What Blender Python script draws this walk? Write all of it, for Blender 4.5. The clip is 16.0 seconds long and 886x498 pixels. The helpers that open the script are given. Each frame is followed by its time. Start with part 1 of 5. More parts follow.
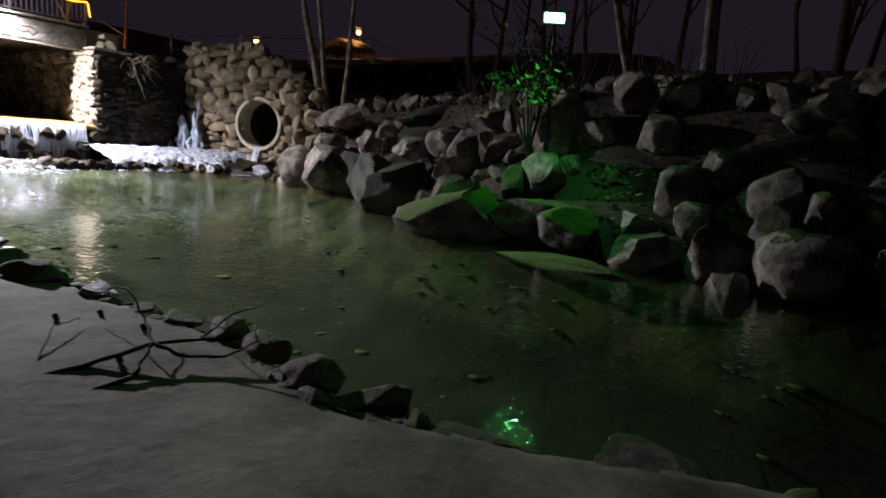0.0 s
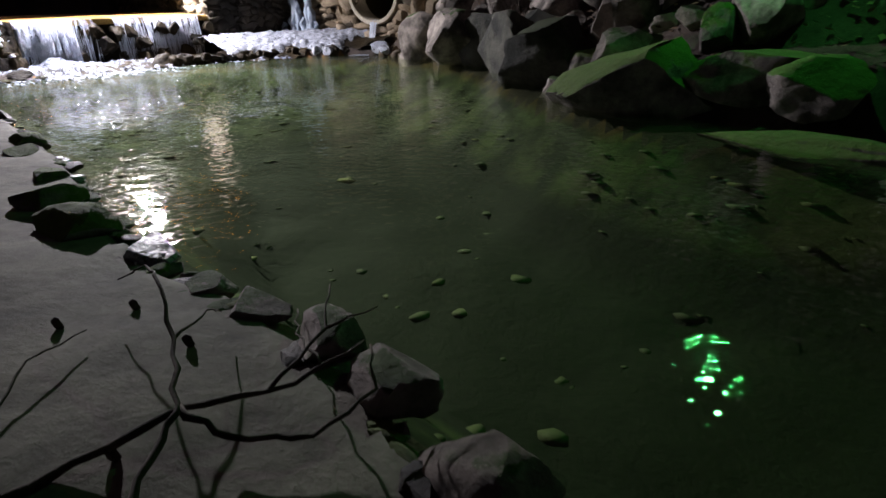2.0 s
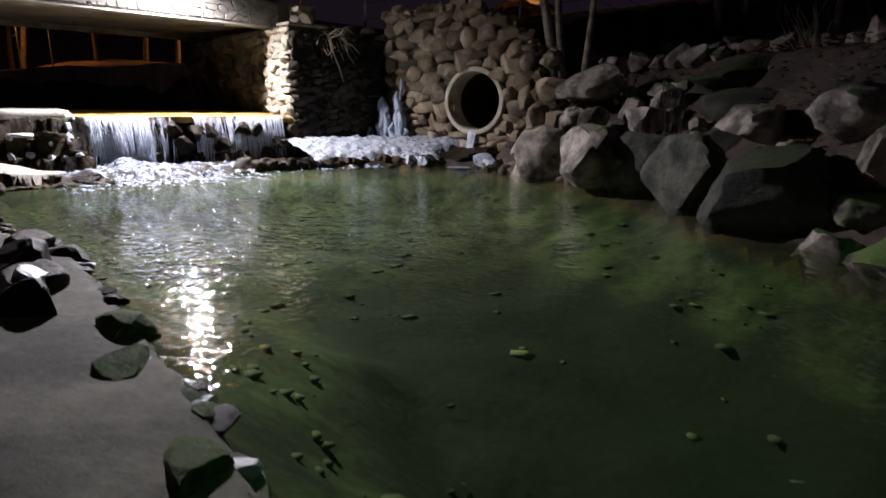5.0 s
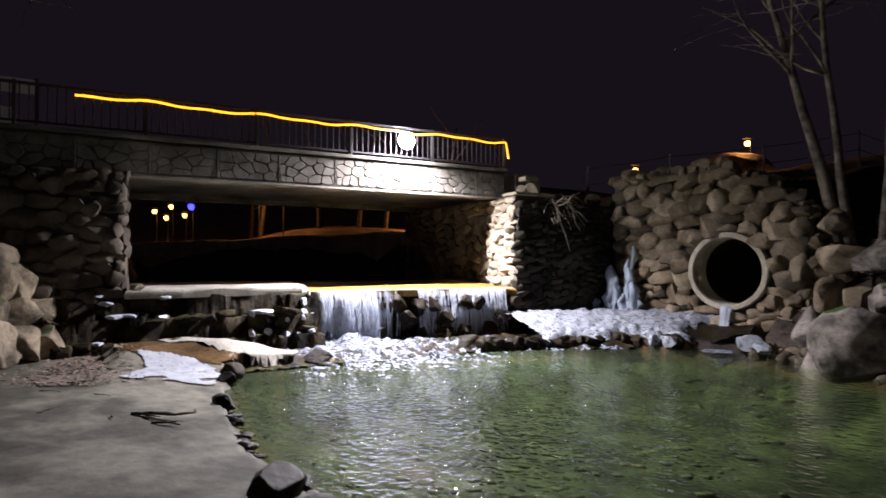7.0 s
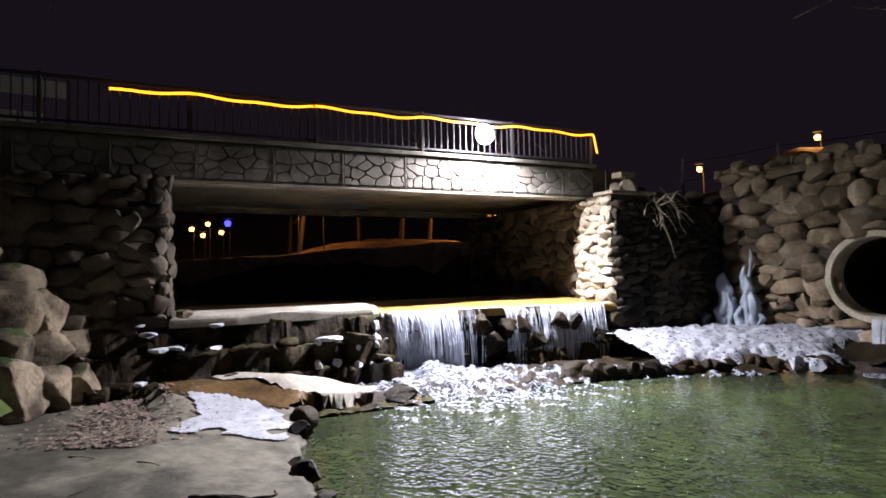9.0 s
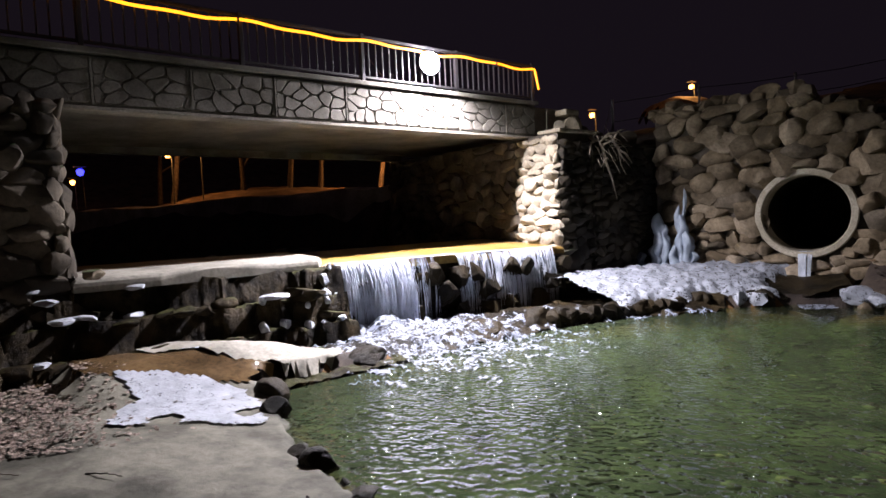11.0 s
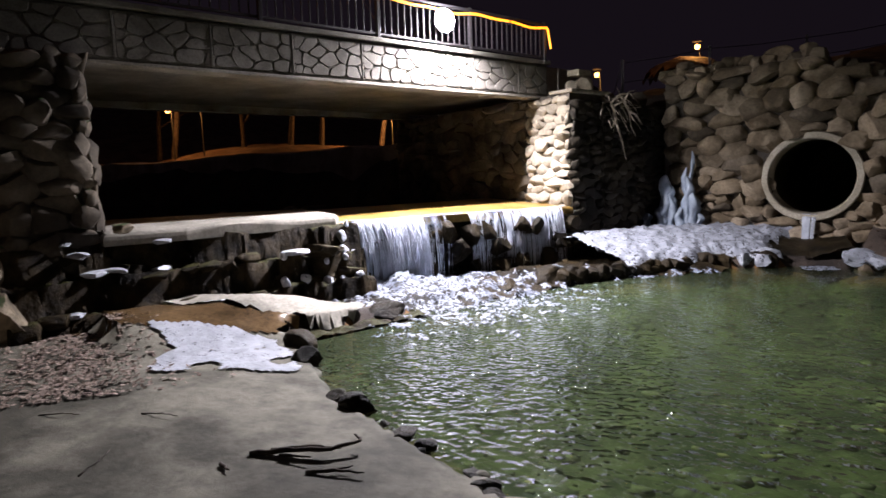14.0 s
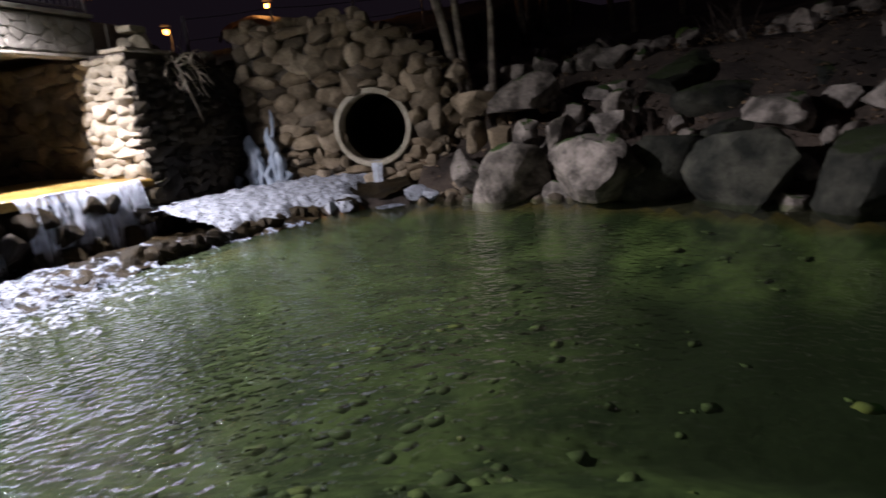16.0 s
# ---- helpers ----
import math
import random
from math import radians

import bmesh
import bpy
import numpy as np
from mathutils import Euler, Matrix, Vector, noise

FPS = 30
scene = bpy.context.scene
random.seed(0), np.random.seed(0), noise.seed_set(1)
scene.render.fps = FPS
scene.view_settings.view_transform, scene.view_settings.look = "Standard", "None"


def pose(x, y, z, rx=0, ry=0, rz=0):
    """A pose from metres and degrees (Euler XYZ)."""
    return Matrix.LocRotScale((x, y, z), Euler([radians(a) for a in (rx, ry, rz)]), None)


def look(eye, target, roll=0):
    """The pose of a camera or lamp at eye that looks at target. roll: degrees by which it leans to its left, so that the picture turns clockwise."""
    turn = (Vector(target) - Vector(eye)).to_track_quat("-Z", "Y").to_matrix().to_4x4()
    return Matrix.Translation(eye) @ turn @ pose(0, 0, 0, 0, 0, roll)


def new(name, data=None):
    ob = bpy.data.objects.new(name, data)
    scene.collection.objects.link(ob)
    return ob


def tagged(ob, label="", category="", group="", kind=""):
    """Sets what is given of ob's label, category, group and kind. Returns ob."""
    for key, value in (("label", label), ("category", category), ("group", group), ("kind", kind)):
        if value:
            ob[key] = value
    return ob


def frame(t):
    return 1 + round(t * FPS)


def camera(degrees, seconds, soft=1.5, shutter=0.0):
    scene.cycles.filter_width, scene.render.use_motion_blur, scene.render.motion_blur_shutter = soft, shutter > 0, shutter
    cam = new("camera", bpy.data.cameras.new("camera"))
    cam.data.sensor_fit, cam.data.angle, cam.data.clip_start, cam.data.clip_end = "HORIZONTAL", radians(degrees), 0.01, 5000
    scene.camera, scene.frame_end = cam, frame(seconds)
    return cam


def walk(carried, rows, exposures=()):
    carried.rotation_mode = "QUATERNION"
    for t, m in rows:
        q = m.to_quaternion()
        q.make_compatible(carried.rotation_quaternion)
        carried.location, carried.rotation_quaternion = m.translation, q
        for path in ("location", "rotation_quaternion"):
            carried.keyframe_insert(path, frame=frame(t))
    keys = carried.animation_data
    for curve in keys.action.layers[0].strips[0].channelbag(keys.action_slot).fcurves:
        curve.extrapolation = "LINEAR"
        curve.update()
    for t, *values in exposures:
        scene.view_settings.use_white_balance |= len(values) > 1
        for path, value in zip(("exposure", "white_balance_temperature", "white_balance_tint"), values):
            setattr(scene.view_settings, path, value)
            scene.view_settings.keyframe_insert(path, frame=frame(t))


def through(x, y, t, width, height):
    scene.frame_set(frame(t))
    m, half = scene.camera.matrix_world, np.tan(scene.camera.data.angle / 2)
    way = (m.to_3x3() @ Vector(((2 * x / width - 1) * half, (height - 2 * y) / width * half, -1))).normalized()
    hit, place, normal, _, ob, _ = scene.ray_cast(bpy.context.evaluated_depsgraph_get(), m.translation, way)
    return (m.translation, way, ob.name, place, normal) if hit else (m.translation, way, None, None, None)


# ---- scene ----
cam = camera(73.2, 16.0, 1.5, 0.28)
PATH = [
    (0, (-0.198, 0.404, 1.399), (-0.34, 2.369, 1.055), 4.2),
    (0.5, (-0.161, 1.126, 1.263), (-0.227, 3.075, 0.821), 2.8),
    (1, (-0.403, 1.577, 1.238), (-0.722, 3.502, 0.799), -1.7),
    (1.5, (-0.636, 1.997, 1.229), (-1.076, 3.843, 0.597), -1.2),
    (2, (-0.856, 2.327, 1.231), (-1.39, 4.099, 0.474), -2.1),
    (2.5, (-1.143, 2.694, 1.25), (-1.721, 4.451, 0.489), -0.3),
    (3, (-1.537, 2.999, 1.306), (-2.02, 4.783, 0.541), 0.7),
    (5.5, (-4.1, 4.549, 1.478), (-4.806, 6.394, 1.166), 0.2),
    (6, (-4.566, 4.824, 1.579), (-5.391, 6.64, 1.433), 0.3),
    (6.5, (-5.135, 4.993, 1.798), (-6.109, 6.74, 1.779), 0.8),
    (7, (-5.532, 5.263, 1.846), (-6.679, 6.901, 1.887), 0.0),
    (7.5, (-5.983, 5.469, 1.886), (-7.263, 7.001, 2.007), -1.8),
    (8, (-6.495, 5.703, 1.908), (-7.878, 7.141, 2.057), -3.1),
    (8.5, (-7.037, 5.96, 1.873), (-8.39, 7.429, 1.987), -2.1),
    (9, (-7.574, 6.184, 1.896), (-8.799, 7.763, 1.976), -1.4),
    (11.5, (-9.39, 6.334, 1.842), (-10.253, 8.134, 1.721), -2.8),
    (12, (-9.404, 6.21, 1.83), (-10.291, 7.998, 1.69), -2.2),
    (12.5, (-9.395, 6.019, 1.835), (-10.379, 7.748, 1.628), -4.2),
    (13, (-9.449, 6.037, 1.872), (-10.463, 7.742, 1.618), -2.1),
    (13.5, (-9.444, 6.059, 1.869), (-10.422, 7.786, 1.619), -1.8),
    (14, (-9.436, 6.022, 1.861), (-10.3, 7.81, 1.623), -2.0),
    (14.5, (-9.379, 6.023, 1.867), (-10.087, 7.874, 1.593), -3.3),
    (15, (-9.324, 6.055, 1.867), (-9.779, 7.974, 1.533), -4.6),
    (15.5, (-9.242, 6.072, 1.864), (-9.343, 8.033, 1.484), -5.6),
    (16, (-9.072, 6.11, 1.839), (-8.742, 8.03, 1.387), -6.3),
]
walk(cam, [(t, look(eye, target, roll)) for t, eye, target, roll in PATH], [(0.0, 1.05), (2.0, 0.85), (3.0, 0.7), (5.5, 0.3), (7.0, 0.42), (9.0, 0.45), (11.5, 0.22), (14.5, 0.18), (16.0, 0.0)])

# ---- light and air of the night ----
world = bpy.data.worlds.new("night")
scene.world = world
world.use_nodes = True
world.node_tree.nodes["Background"].inputs[0].default_value = (0.52, 0.36, 0.58, 1)
world.node_tree.nodes["Background"].inputs[1].default_value = 0.0115

# The bridge's own frame: x along the bridge to the far bank, y upstream.
O = Vector((-12.95, 18.6, 0.0))
LM = Matrix.Translation(O) @ Matrix.Rotation(radians(64.2), 4, "Z")


def L(x, y, z=0.0):
    return LM @ Vector((x, y, z))


def lamp(name, place, watts, colour, radius, label):
    data = bpy.data.lights.new(name, "POINT")
    data.energy, data.color, data.shadow_soft_size = watts, colour, radius
    ob = new(name, data)
    ob.location = place
    return ob


FLOOD = L(-2.85, -0.29, 4.62)
beam = bpy.data.lights.new("flood_light", "SPOT")
beam.energy, beam.color, beam.shadow_soft_size, beam.spot_size, beam.spot_blend = 7600, (1.0, 0.95, 1.05), 0.1, radians(165), 1.0
new("flood_light", beam).matrix_basis = look(FLOOD, L(-3.0, -0.6, 3.62))
lamp("flood_spill", FLOOD, 110, (0.96, 0.96, 1.0), 0.11, "")
ORANGE = (1.0, 0.42, 0.12)
LANTERNS = [(-16.0, 39.3, 7.05, 260), (-11.5, 48.4, 9.55, 500), (-38.2, 30.4, 6.2, 230), (-37.2, 31.6, 6.5, 200), (-28.6, 38.6, 5.8, 900)]
for x, y, z, w in LANTERNS:
    lamp("lantern_light", (x - 0.1, y - 0.75, z - 0.1), w, ORANGE, 0.12, "")
GREEN = Vector((0.51, 9.6, 3.32))
gbeam = bpy.data.lights.new("green_light", "SPOT")
gbeam.energy, gbeam.color, gbeam.shadow_soft_size, gbeam.spot_size, gbeam.spot_blend = 60, (0.12, 1.0, 0.2), 0.06, radians(125), 0.8
new("green_light", gbeam).matrix_basis = look(GREEN + Vector((0, -0.12, -0.05)), (-0.4, 8.5, 0))

# ---- materials ----


def material(name):
    m = bpy.data.materials.new(name)
    m.use_nodes = True
    nt = m.node_tree
    return m, nt, nt.nodes["Principled BSDF"], nt.nodes.new("ShaderNodeNewGeometry")


def noise_node(nt, geo, scale, detail=5, rough=0.6, stretch=None):
    n = nt.nodes.new("ShaderNodeTexNoise")
    n.inputs["Scale"].default_value, n.inputs["Detail"].default_value, n.inputs["Roughness"].default_value = scale, detail, rough
    if stretch:
        mp = nt.nodes.new("ShaderNodeMapping")
        mp.inputs["Scale"].default_value = stretch
        nt.links.new(geo.outputs["Position"], mp.inputs["Vector"])
        nt.links.new(mp.outputs[0], n.inputs["Vector"])
    else:
        nt.links.new(geo.outputs["Position"], n.inputs["Vector"])
    return n.outputs["Fac"]


def ramp(nt, fac, stops):
    r = nt.nodes.new("ShaderNodeValToRGB")
    els = r.color_ramp.elements
    while len(els) < len(stops):
        els.new(0.5)
    for e, (p, c) in zip(els, stops):
        e.position, e.color = p, (*c, 1) if len(c) == 3 else c
    nt.links.new(fac, r.inputs[0])
    return r.outputs[0]


def mixc(nt, fac, a, b, mode="MIX"):
    n = nt.nodes.new("ShaderNodeMix")
    n.data_type, n.blend_type = "RGBA", mode
    for sock, v in ((n.inputs[0], fac), (n.inputs[6], a), (n.inputs[7], b)):
        if hasattr(v, "links"):
            nt.links.new(v, sock)
        else:
            sock.default_value = v if isinstance(v, float) else (*v, 1)
    return n.outputs[2]


def maths(nt, op, a, b=0.0):
    n = nt.nodes.new("ShaderNodeMath")
    n.operation, n.use_clamp = op, op in ("MULTIPLY", "ADD")
    for sock, v in ((n.inputs[0], a), (n.inputs[1], b)):
        if hasattr(v, "links"):
            nt.links.new(v, sock)
        else:
            sock.default_value = v
    return n.outputs[0]


def bump(nt, bsdf, height, strength, distance):
    b = nt.nodes.new("ShaderNodeBump")
    b.inputs["Strength"].default_value, b.inputs["Distance"].default_value = strength, distance
    nt.links.new(height, b.inputs["Height"])
    nt.links.new(b.outputs[0], bsdf.inputs["Normal"])


def stone_mat(name, dark, light, moss=0.0, rough=0.85, vary=0.35, big=1.3, fine=18.0, relief=0.03, moss_colour=(0.05, 0.09, 0.02), ice=0.0, shine=0.3, shoal=False):
    m, nt, bsdf, geo = material(name)
    n1, n2 = noise_node(nt, geo, big, 4), noise_node(nt, geo, fine, 8, 0.7)
    col = ramp(nt, n1, [(0.39, dark), (0.61, light)])
    col = mixc(nt, 0.6, col, ramp(nt, n2, [(0.32, (0.3, 0.3, 0.3)), (0.5, (0.8, 0.8, 0.8)), (0.68, (1.15, 1.15, 1.15))]), "MULTIPLY")
    info = nt.nodes.new("ShaderNodeObjectInfo")
    tone = ramp(nt, info.outputs["Random"], [(0.0, (1 - vary,) * 3), (0.5, (1 - vary / 2, 1 - vary * 0.55, 1 - vary * 0.65)), (1.0, (1, 1, 1))])
    col = mixc(nt, 1.0, col, tone, "MULTIPLY")
    sep = nt.nodes.new("ShaderNodeSeparateXYZ")
    nt.links.new(geo.outputs["Normal"], sep.inputs[0])
    if moss:
        n3 = noise_node(nt, geo, 2.2, 6)
        up = maths(nt, "ADD", maths(nt, "MULTIPLY", sep.outputs[2], 0.5), n3)
        mask = ramp(nt, up, [(1.06 - moss * 0.42, (0, 0, 0)), (1.16 - moss * 0.42, (1, 1, 1))])
        col = mixc(nt, mask, col, mixc(nt, n2, (moss_colour[0] * 0.4, moss_colour[1] * 0.4, moss_colour[2] * 0.4), moss_colour))
    if ice:
        n4 = noise_node(nt, geo, 3.0, 6)
        up = maths(nt, "ADD", maths(nt, "MULTIPLY", sep.outputs[2], 0.5), n4)
        mask = ramp(nt, up, [(1.16 - ice * 0.4, (0, 0, 0)), (1.2 - ice * 0.4, (1, 1, 1))])
        col = mixc(nt, mask, col, (0.75, 0.8, 0.88))
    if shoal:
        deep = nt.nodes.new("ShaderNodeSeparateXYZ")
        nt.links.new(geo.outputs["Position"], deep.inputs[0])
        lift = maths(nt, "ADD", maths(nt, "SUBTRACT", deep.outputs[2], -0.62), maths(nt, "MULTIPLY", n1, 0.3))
        # painted darkening with depth, in place of light lost in deep water
        depth_shade = ramp(nt, maths(nt, "SUBTRACT", 0.0, deep.outputs[2]), [(0.7, (0, 0, 0)), (0.95, (1, 1, 1))])
        col = mixc(nt, depth_shade, col, mixc(nt, n2, (0.006, 0.01, 0.004), (0.022, 0.032, 0.012)))
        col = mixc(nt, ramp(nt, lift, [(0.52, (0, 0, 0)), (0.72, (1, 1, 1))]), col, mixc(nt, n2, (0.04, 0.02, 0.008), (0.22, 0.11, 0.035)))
    nt.links.new(col, bsdf.inputs["Base Color"])
    bsdf.inputs["Roughness"].default_value = rough
    bsdf.inputs["Specular IOR Level"].default_value = shine
    bump(nt, bsdf, maths(nt, "ADD", maths(nt, "MULTIPLY", n2, 0.5), maths(nt, "MULTIPLY", n1, 0.5)), 0.9, relief)
    return m


M_ROCK = stone_mat("grey boulder rock", (0.075, 0.065, 0.056), (0.37, 0.325, 0.29), 0.25, relief=0.09, big=2.2, fine=11)
M_WARMROCK = stone_mat("ochre-brown boulder rock", (0.065, 0.05, 0.032), (0.33, 0.27, 0.19), 0.35, relief=0.09, big=2.0, fine=10)
M_MOSSROCK = stone_mat("mossy boulder rock", (0.07, 0.06, 0.055), (0.32, 0.28, 0.26), 1.0, relief=0.09, big=2.2, fine=11, moss_colour=(0.1, 0.15, 0.03))
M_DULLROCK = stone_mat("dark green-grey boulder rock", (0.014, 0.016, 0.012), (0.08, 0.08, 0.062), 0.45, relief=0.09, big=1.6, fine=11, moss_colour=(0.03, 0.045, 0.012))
M_DARKROCK = stone_mat("wet dark rock", (0.006, 0.0045, 0.0025), (0.034, 0.024, 0.011), 0.0, rough=0.55, relief=0.06, ice=0.2, shine=0.12)
M_LEDGE = stone_mat("wet dark layered rock", (0.007, 0.005, 0.003), (0.05, 0.036, 0.018), 0.45, rough=0.6, relief=0.07, ice=0.25, shine=0.08, big=3.0, fine=14, moss_colour=(0.05, 0.048, 0.014))
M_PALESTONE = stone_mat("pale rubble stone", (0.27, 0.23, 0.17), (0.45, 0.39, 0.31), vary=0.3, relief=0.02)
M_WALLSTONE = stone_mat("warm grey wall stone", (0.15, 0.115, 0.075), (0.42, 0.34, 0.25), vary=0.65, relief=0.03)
# wall stone with shade put into its dark base colour, some moss on top
M_DARKWALL = stone_mat("shade-toned dark wall stone", (0.04, 0.032, 0.025), (0.14, 0.115, 0.085), 0.2, vary=0.4, relief=0.02)
# dark mossy stone, blackened further for the weak grazing light on this side
M_WINGWALL = stone_mat("dark mossy wall stone with grazing shade", (0.014, 0.011, 0.008), (0.06, 0.048, 0.032), 0.3, vary=0.4, relief=0.02, moss_colour=(0.03, 0.035, 0.01))
M_MORTAR = stone_mat("dark mortar", (0.05, 0.042, 0.034), (0.12, 0.1, 0.08), vary=0.0, relief=0.02)
M_CONCRETE = stone_mat("grey concrete", (0.22, 0.2, 0.17), (0.36, 0.33, 0.28), vary=0.1, fine=30, relief=0.012)
M_FASCIA = stone_mat("moulded bridge concrete", (0.12, 0.108, 0.088), (0.25, 0.23, 0.2), vary=0.15, fine=35, relief=0.008)
M_PIPE = stone_mat("weathered concrete pipe", (0.33, 0.29, 0.22), (0.5, 0.45, 0.36), vary=0.0, fine=30, relief=0.008)
# olive-brown concrete, near black to carry the shade deep in the pipe
M_PIPE_IN = stone_mat("shade-dark pipe inside", (0.014, 0.011, 0.005), (0.035, 0.027, 0.011), vary=0.0, rough=0.5, relief=0.01)
M_APRON = stone_mat("worn silty concrete", (0.065, 0.061, 0.045), (0.21, 0.197, 0.155), vary=0.0, big=1.1, fine=6, relief=0.03)
M_GROUND = stone_mat("dark soil and leaf litter", (0.022, 0.016, 0.013), (0.075, 0.055, 0.042), vary=0.0, big=0.9, fine=14, relief=0.08)
M_CREST = stone_mat("ochre algae on wet concrete", (0.2, 0.12, 0.03), (0.38, 0.25, 0.08), vary=0.0, rough=0.3, relief=0.01)
M_SILTSLAB = stone_mat("pale silt on concrete", (0.2, 0.185, 0.155), (0.36, 0.335, 0.285), vary=0.0, relief=0.012)
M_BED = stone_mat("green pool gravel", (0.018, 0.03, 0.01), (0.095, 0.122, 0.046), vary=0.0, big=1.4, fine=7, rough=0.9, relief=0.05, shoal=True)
M_BARK = stone_mat("grey brown bark", (0.1, 0.08, 0.065), (0.32, 0.27, 0.22), vary=0.2, big=4, fine=40, relief=0.02)
M_TWIG = stone_mat("dead dark twig", (0.03, 0.022, 0.017), (0.1, 0.075, 0.06), vary=0.2, big=8, fine=60, relief=0.005)
M_ROOT = stone_mat("bleached dead root", (0.3, 0.25, 0.19), (0.5, 0.43, 0.33), vary=0.2, big=8, fine=60, relief=0.005)
M_EARTH = stone_mat("bare earth bank", (0.07, 0.045, 0.03), (0.19, 0.13, 0.085), vary=0.0, big=1.0, fine=8, relief=0.1)


def plain(name, colour, rough=0.5, metal=0.0, glow=None, power=0.0):
    m, nt, bsdf, geo = material(name)
    n = noise_node(nt, geo, 20, 5)
    nt.links.new(mixc(nt, n, tuple(c * 0.75 for c in colour), colour), bsdf.inputs["Base Color"])
    bsdf.inputs["Roughness"].default_value, bsdf.inputs["Metallic"].default_value = rough, metal
    if glow:
        bsdf.inputs["Emission Color"].default_value, bsdf.inputs["Emission Strength"].default_value = (*glow, 1), power
    return m


M_RAIL = plain("dark painted steel", (0.06, 0.052, 0.06), 0.5, 0.3)
M_HOUSING = plain("black lamp housing", (0.03, 0.03, 0.03), 0.4)
M_FLOOD = plain("glowing white lamp glass", (0.9, 0.9, 0.9), 0.3, glow=(0.95, 0.96, 1.0), power=320)
M_AMBER = plain("glowing amber rope", (0.9, 0.5, 0.1), 0.4, glow=(1.0, 0.33, 0.012), power=2.3)
M_ORANGE = plain("glowing sodium globe", (0.9, 0.6, 0.3), 0.4, glow=(1.0, 0.36, 0.07), power=9.0)
M_GREENGLOW = plain("glowing green lamp glass", (0.3, 0.9, 0.4), 0.4, glow=(0.1, 1.0, 0.25), power=60)
M_BLUE = plain("glowing blue lamp glass", (0.1, 0.1, 0.9), 0.4, glow=(0.03, 0.03, 1.0), power=5)
M_SIGN = plain("weathered pale sheet", (0.72, 0.74, 0.7), 0.6)


def water_mat(name, tint, scale, strength, dist, calm=None, rough=0.018, silt=(0.06, 0.078, 0.04), cloudy=0.36):
    m, nt, bsdf, geo = material(name)
    nt.nodes.remove(bsdf)
    out = nt.nodes["Material Output"]
    a = noise_node(nt, geo, scale, 1, 0.45, (1.0, 1.0, 1.0))
    b2 = noise_node(nt, geo, scale * 2.3, 0, 0.5)
    h = maths(nt, "ADD", maths(nt, "MULTIPLY", a, 0.62), maths(nt, "MULTIPLY", b2, 0.3))
    b = nt.nodes.new("ShaderNodeBump")
    b.inputs["Strength"].default_value, b.inputs["Distance"].default_value = strength, dist
    nt.links.new(h, b.inputs["Height"])
    if calm:
        far = nt.nodes.new("ShaderNodeVectorMath")
        far.operation = "DISTANCE"
        nt.links.new(geo.outputs["Position"], far.inputs[0])
        far.inputs[1].default_value = calm
        mr = nt.nodes.new("ShaderNodeMapRange")
        for k, v in ((1, 2.5), (2, 9.5), (3, strength), (4, strength * 0.07)):
            mr.inputs[k].default_value = v
        nt.links.new(far.outputs["Value"], mr.inputs[0])
        nt.links.new(mr.outputs[0], b.inputs["Strength"])
    f = nt.nodes.new("ShaderNodeLayerWeight")
    f.inputs["Blend"].default_value = 0.5
    gloss = maths(nt, "ADD", maths(nt, "MULTIPLY", maths(nt, "POWER", f.outputs["Facing"], 5.0), 0.95), 0.025)
    t = nt.nodes.new("ShaderNodeBsdfTransparent")
    t.inputs[0].default_value = (*tint, 1)
    g = nt.nodes.new("ShaderNodeBsdfGlossy")
    g.inputs["Roughness"].default_value = rough
    mix = nt.nodes.new("ShaderNodeMixShader")
    for n in (f, g):
        nt.links.new(b.outputs[0], n.inputs["Normal"])
    nt.links.new(gloss, mix.inputs[0])
    murk = nt.nodes.new("ShaderNodeBsdfDiffuse")
    murk.inputs[0].default_value = (*silt, 1)
    body = nt.nodes.new("ShaderNodeMixShader")
    body.inputs[0].default_value = cloudy
    if calm:
        air = nt.nodes.new("ShaderNodeMapRange")
        for k, v in ((1, 1.0), (2, 7.5), (3, min(0.9, cloudy * 2.1)), (4, cloudy * 0.15)):
            air.inputs[k].default_value = v
        nt.links.new(far.outputs["Value"], air.inputs[0])
        nt.links.new(air.outputs[0], body.inputs[0])
    nt.links.new(t.outputs[0], body.inputs[1])
    nt.links.new(murk.outputs[0], body.inputs[2])
    nt.links.new(body.outputs[0], mix.inputs[1])
    nt.links.new(g.outputs[0], mix.inputs[2])
    nt.links.new(mix.outputs[0], out.inputs[0])
    return m


M_WATER = water_mat("clear green rippled water", (0.84, 0.93, 0.74), 7.2, 1.15, 0.17, tuple(L(-4.3, -1.6)), cloudy=0.3)
M_UPWATER = water_mat("calm dark stream water", (0.5, 0.5, 0.4), 2.0, 0.3, 0.02, silt=(0.02, 0.018, 0.012))


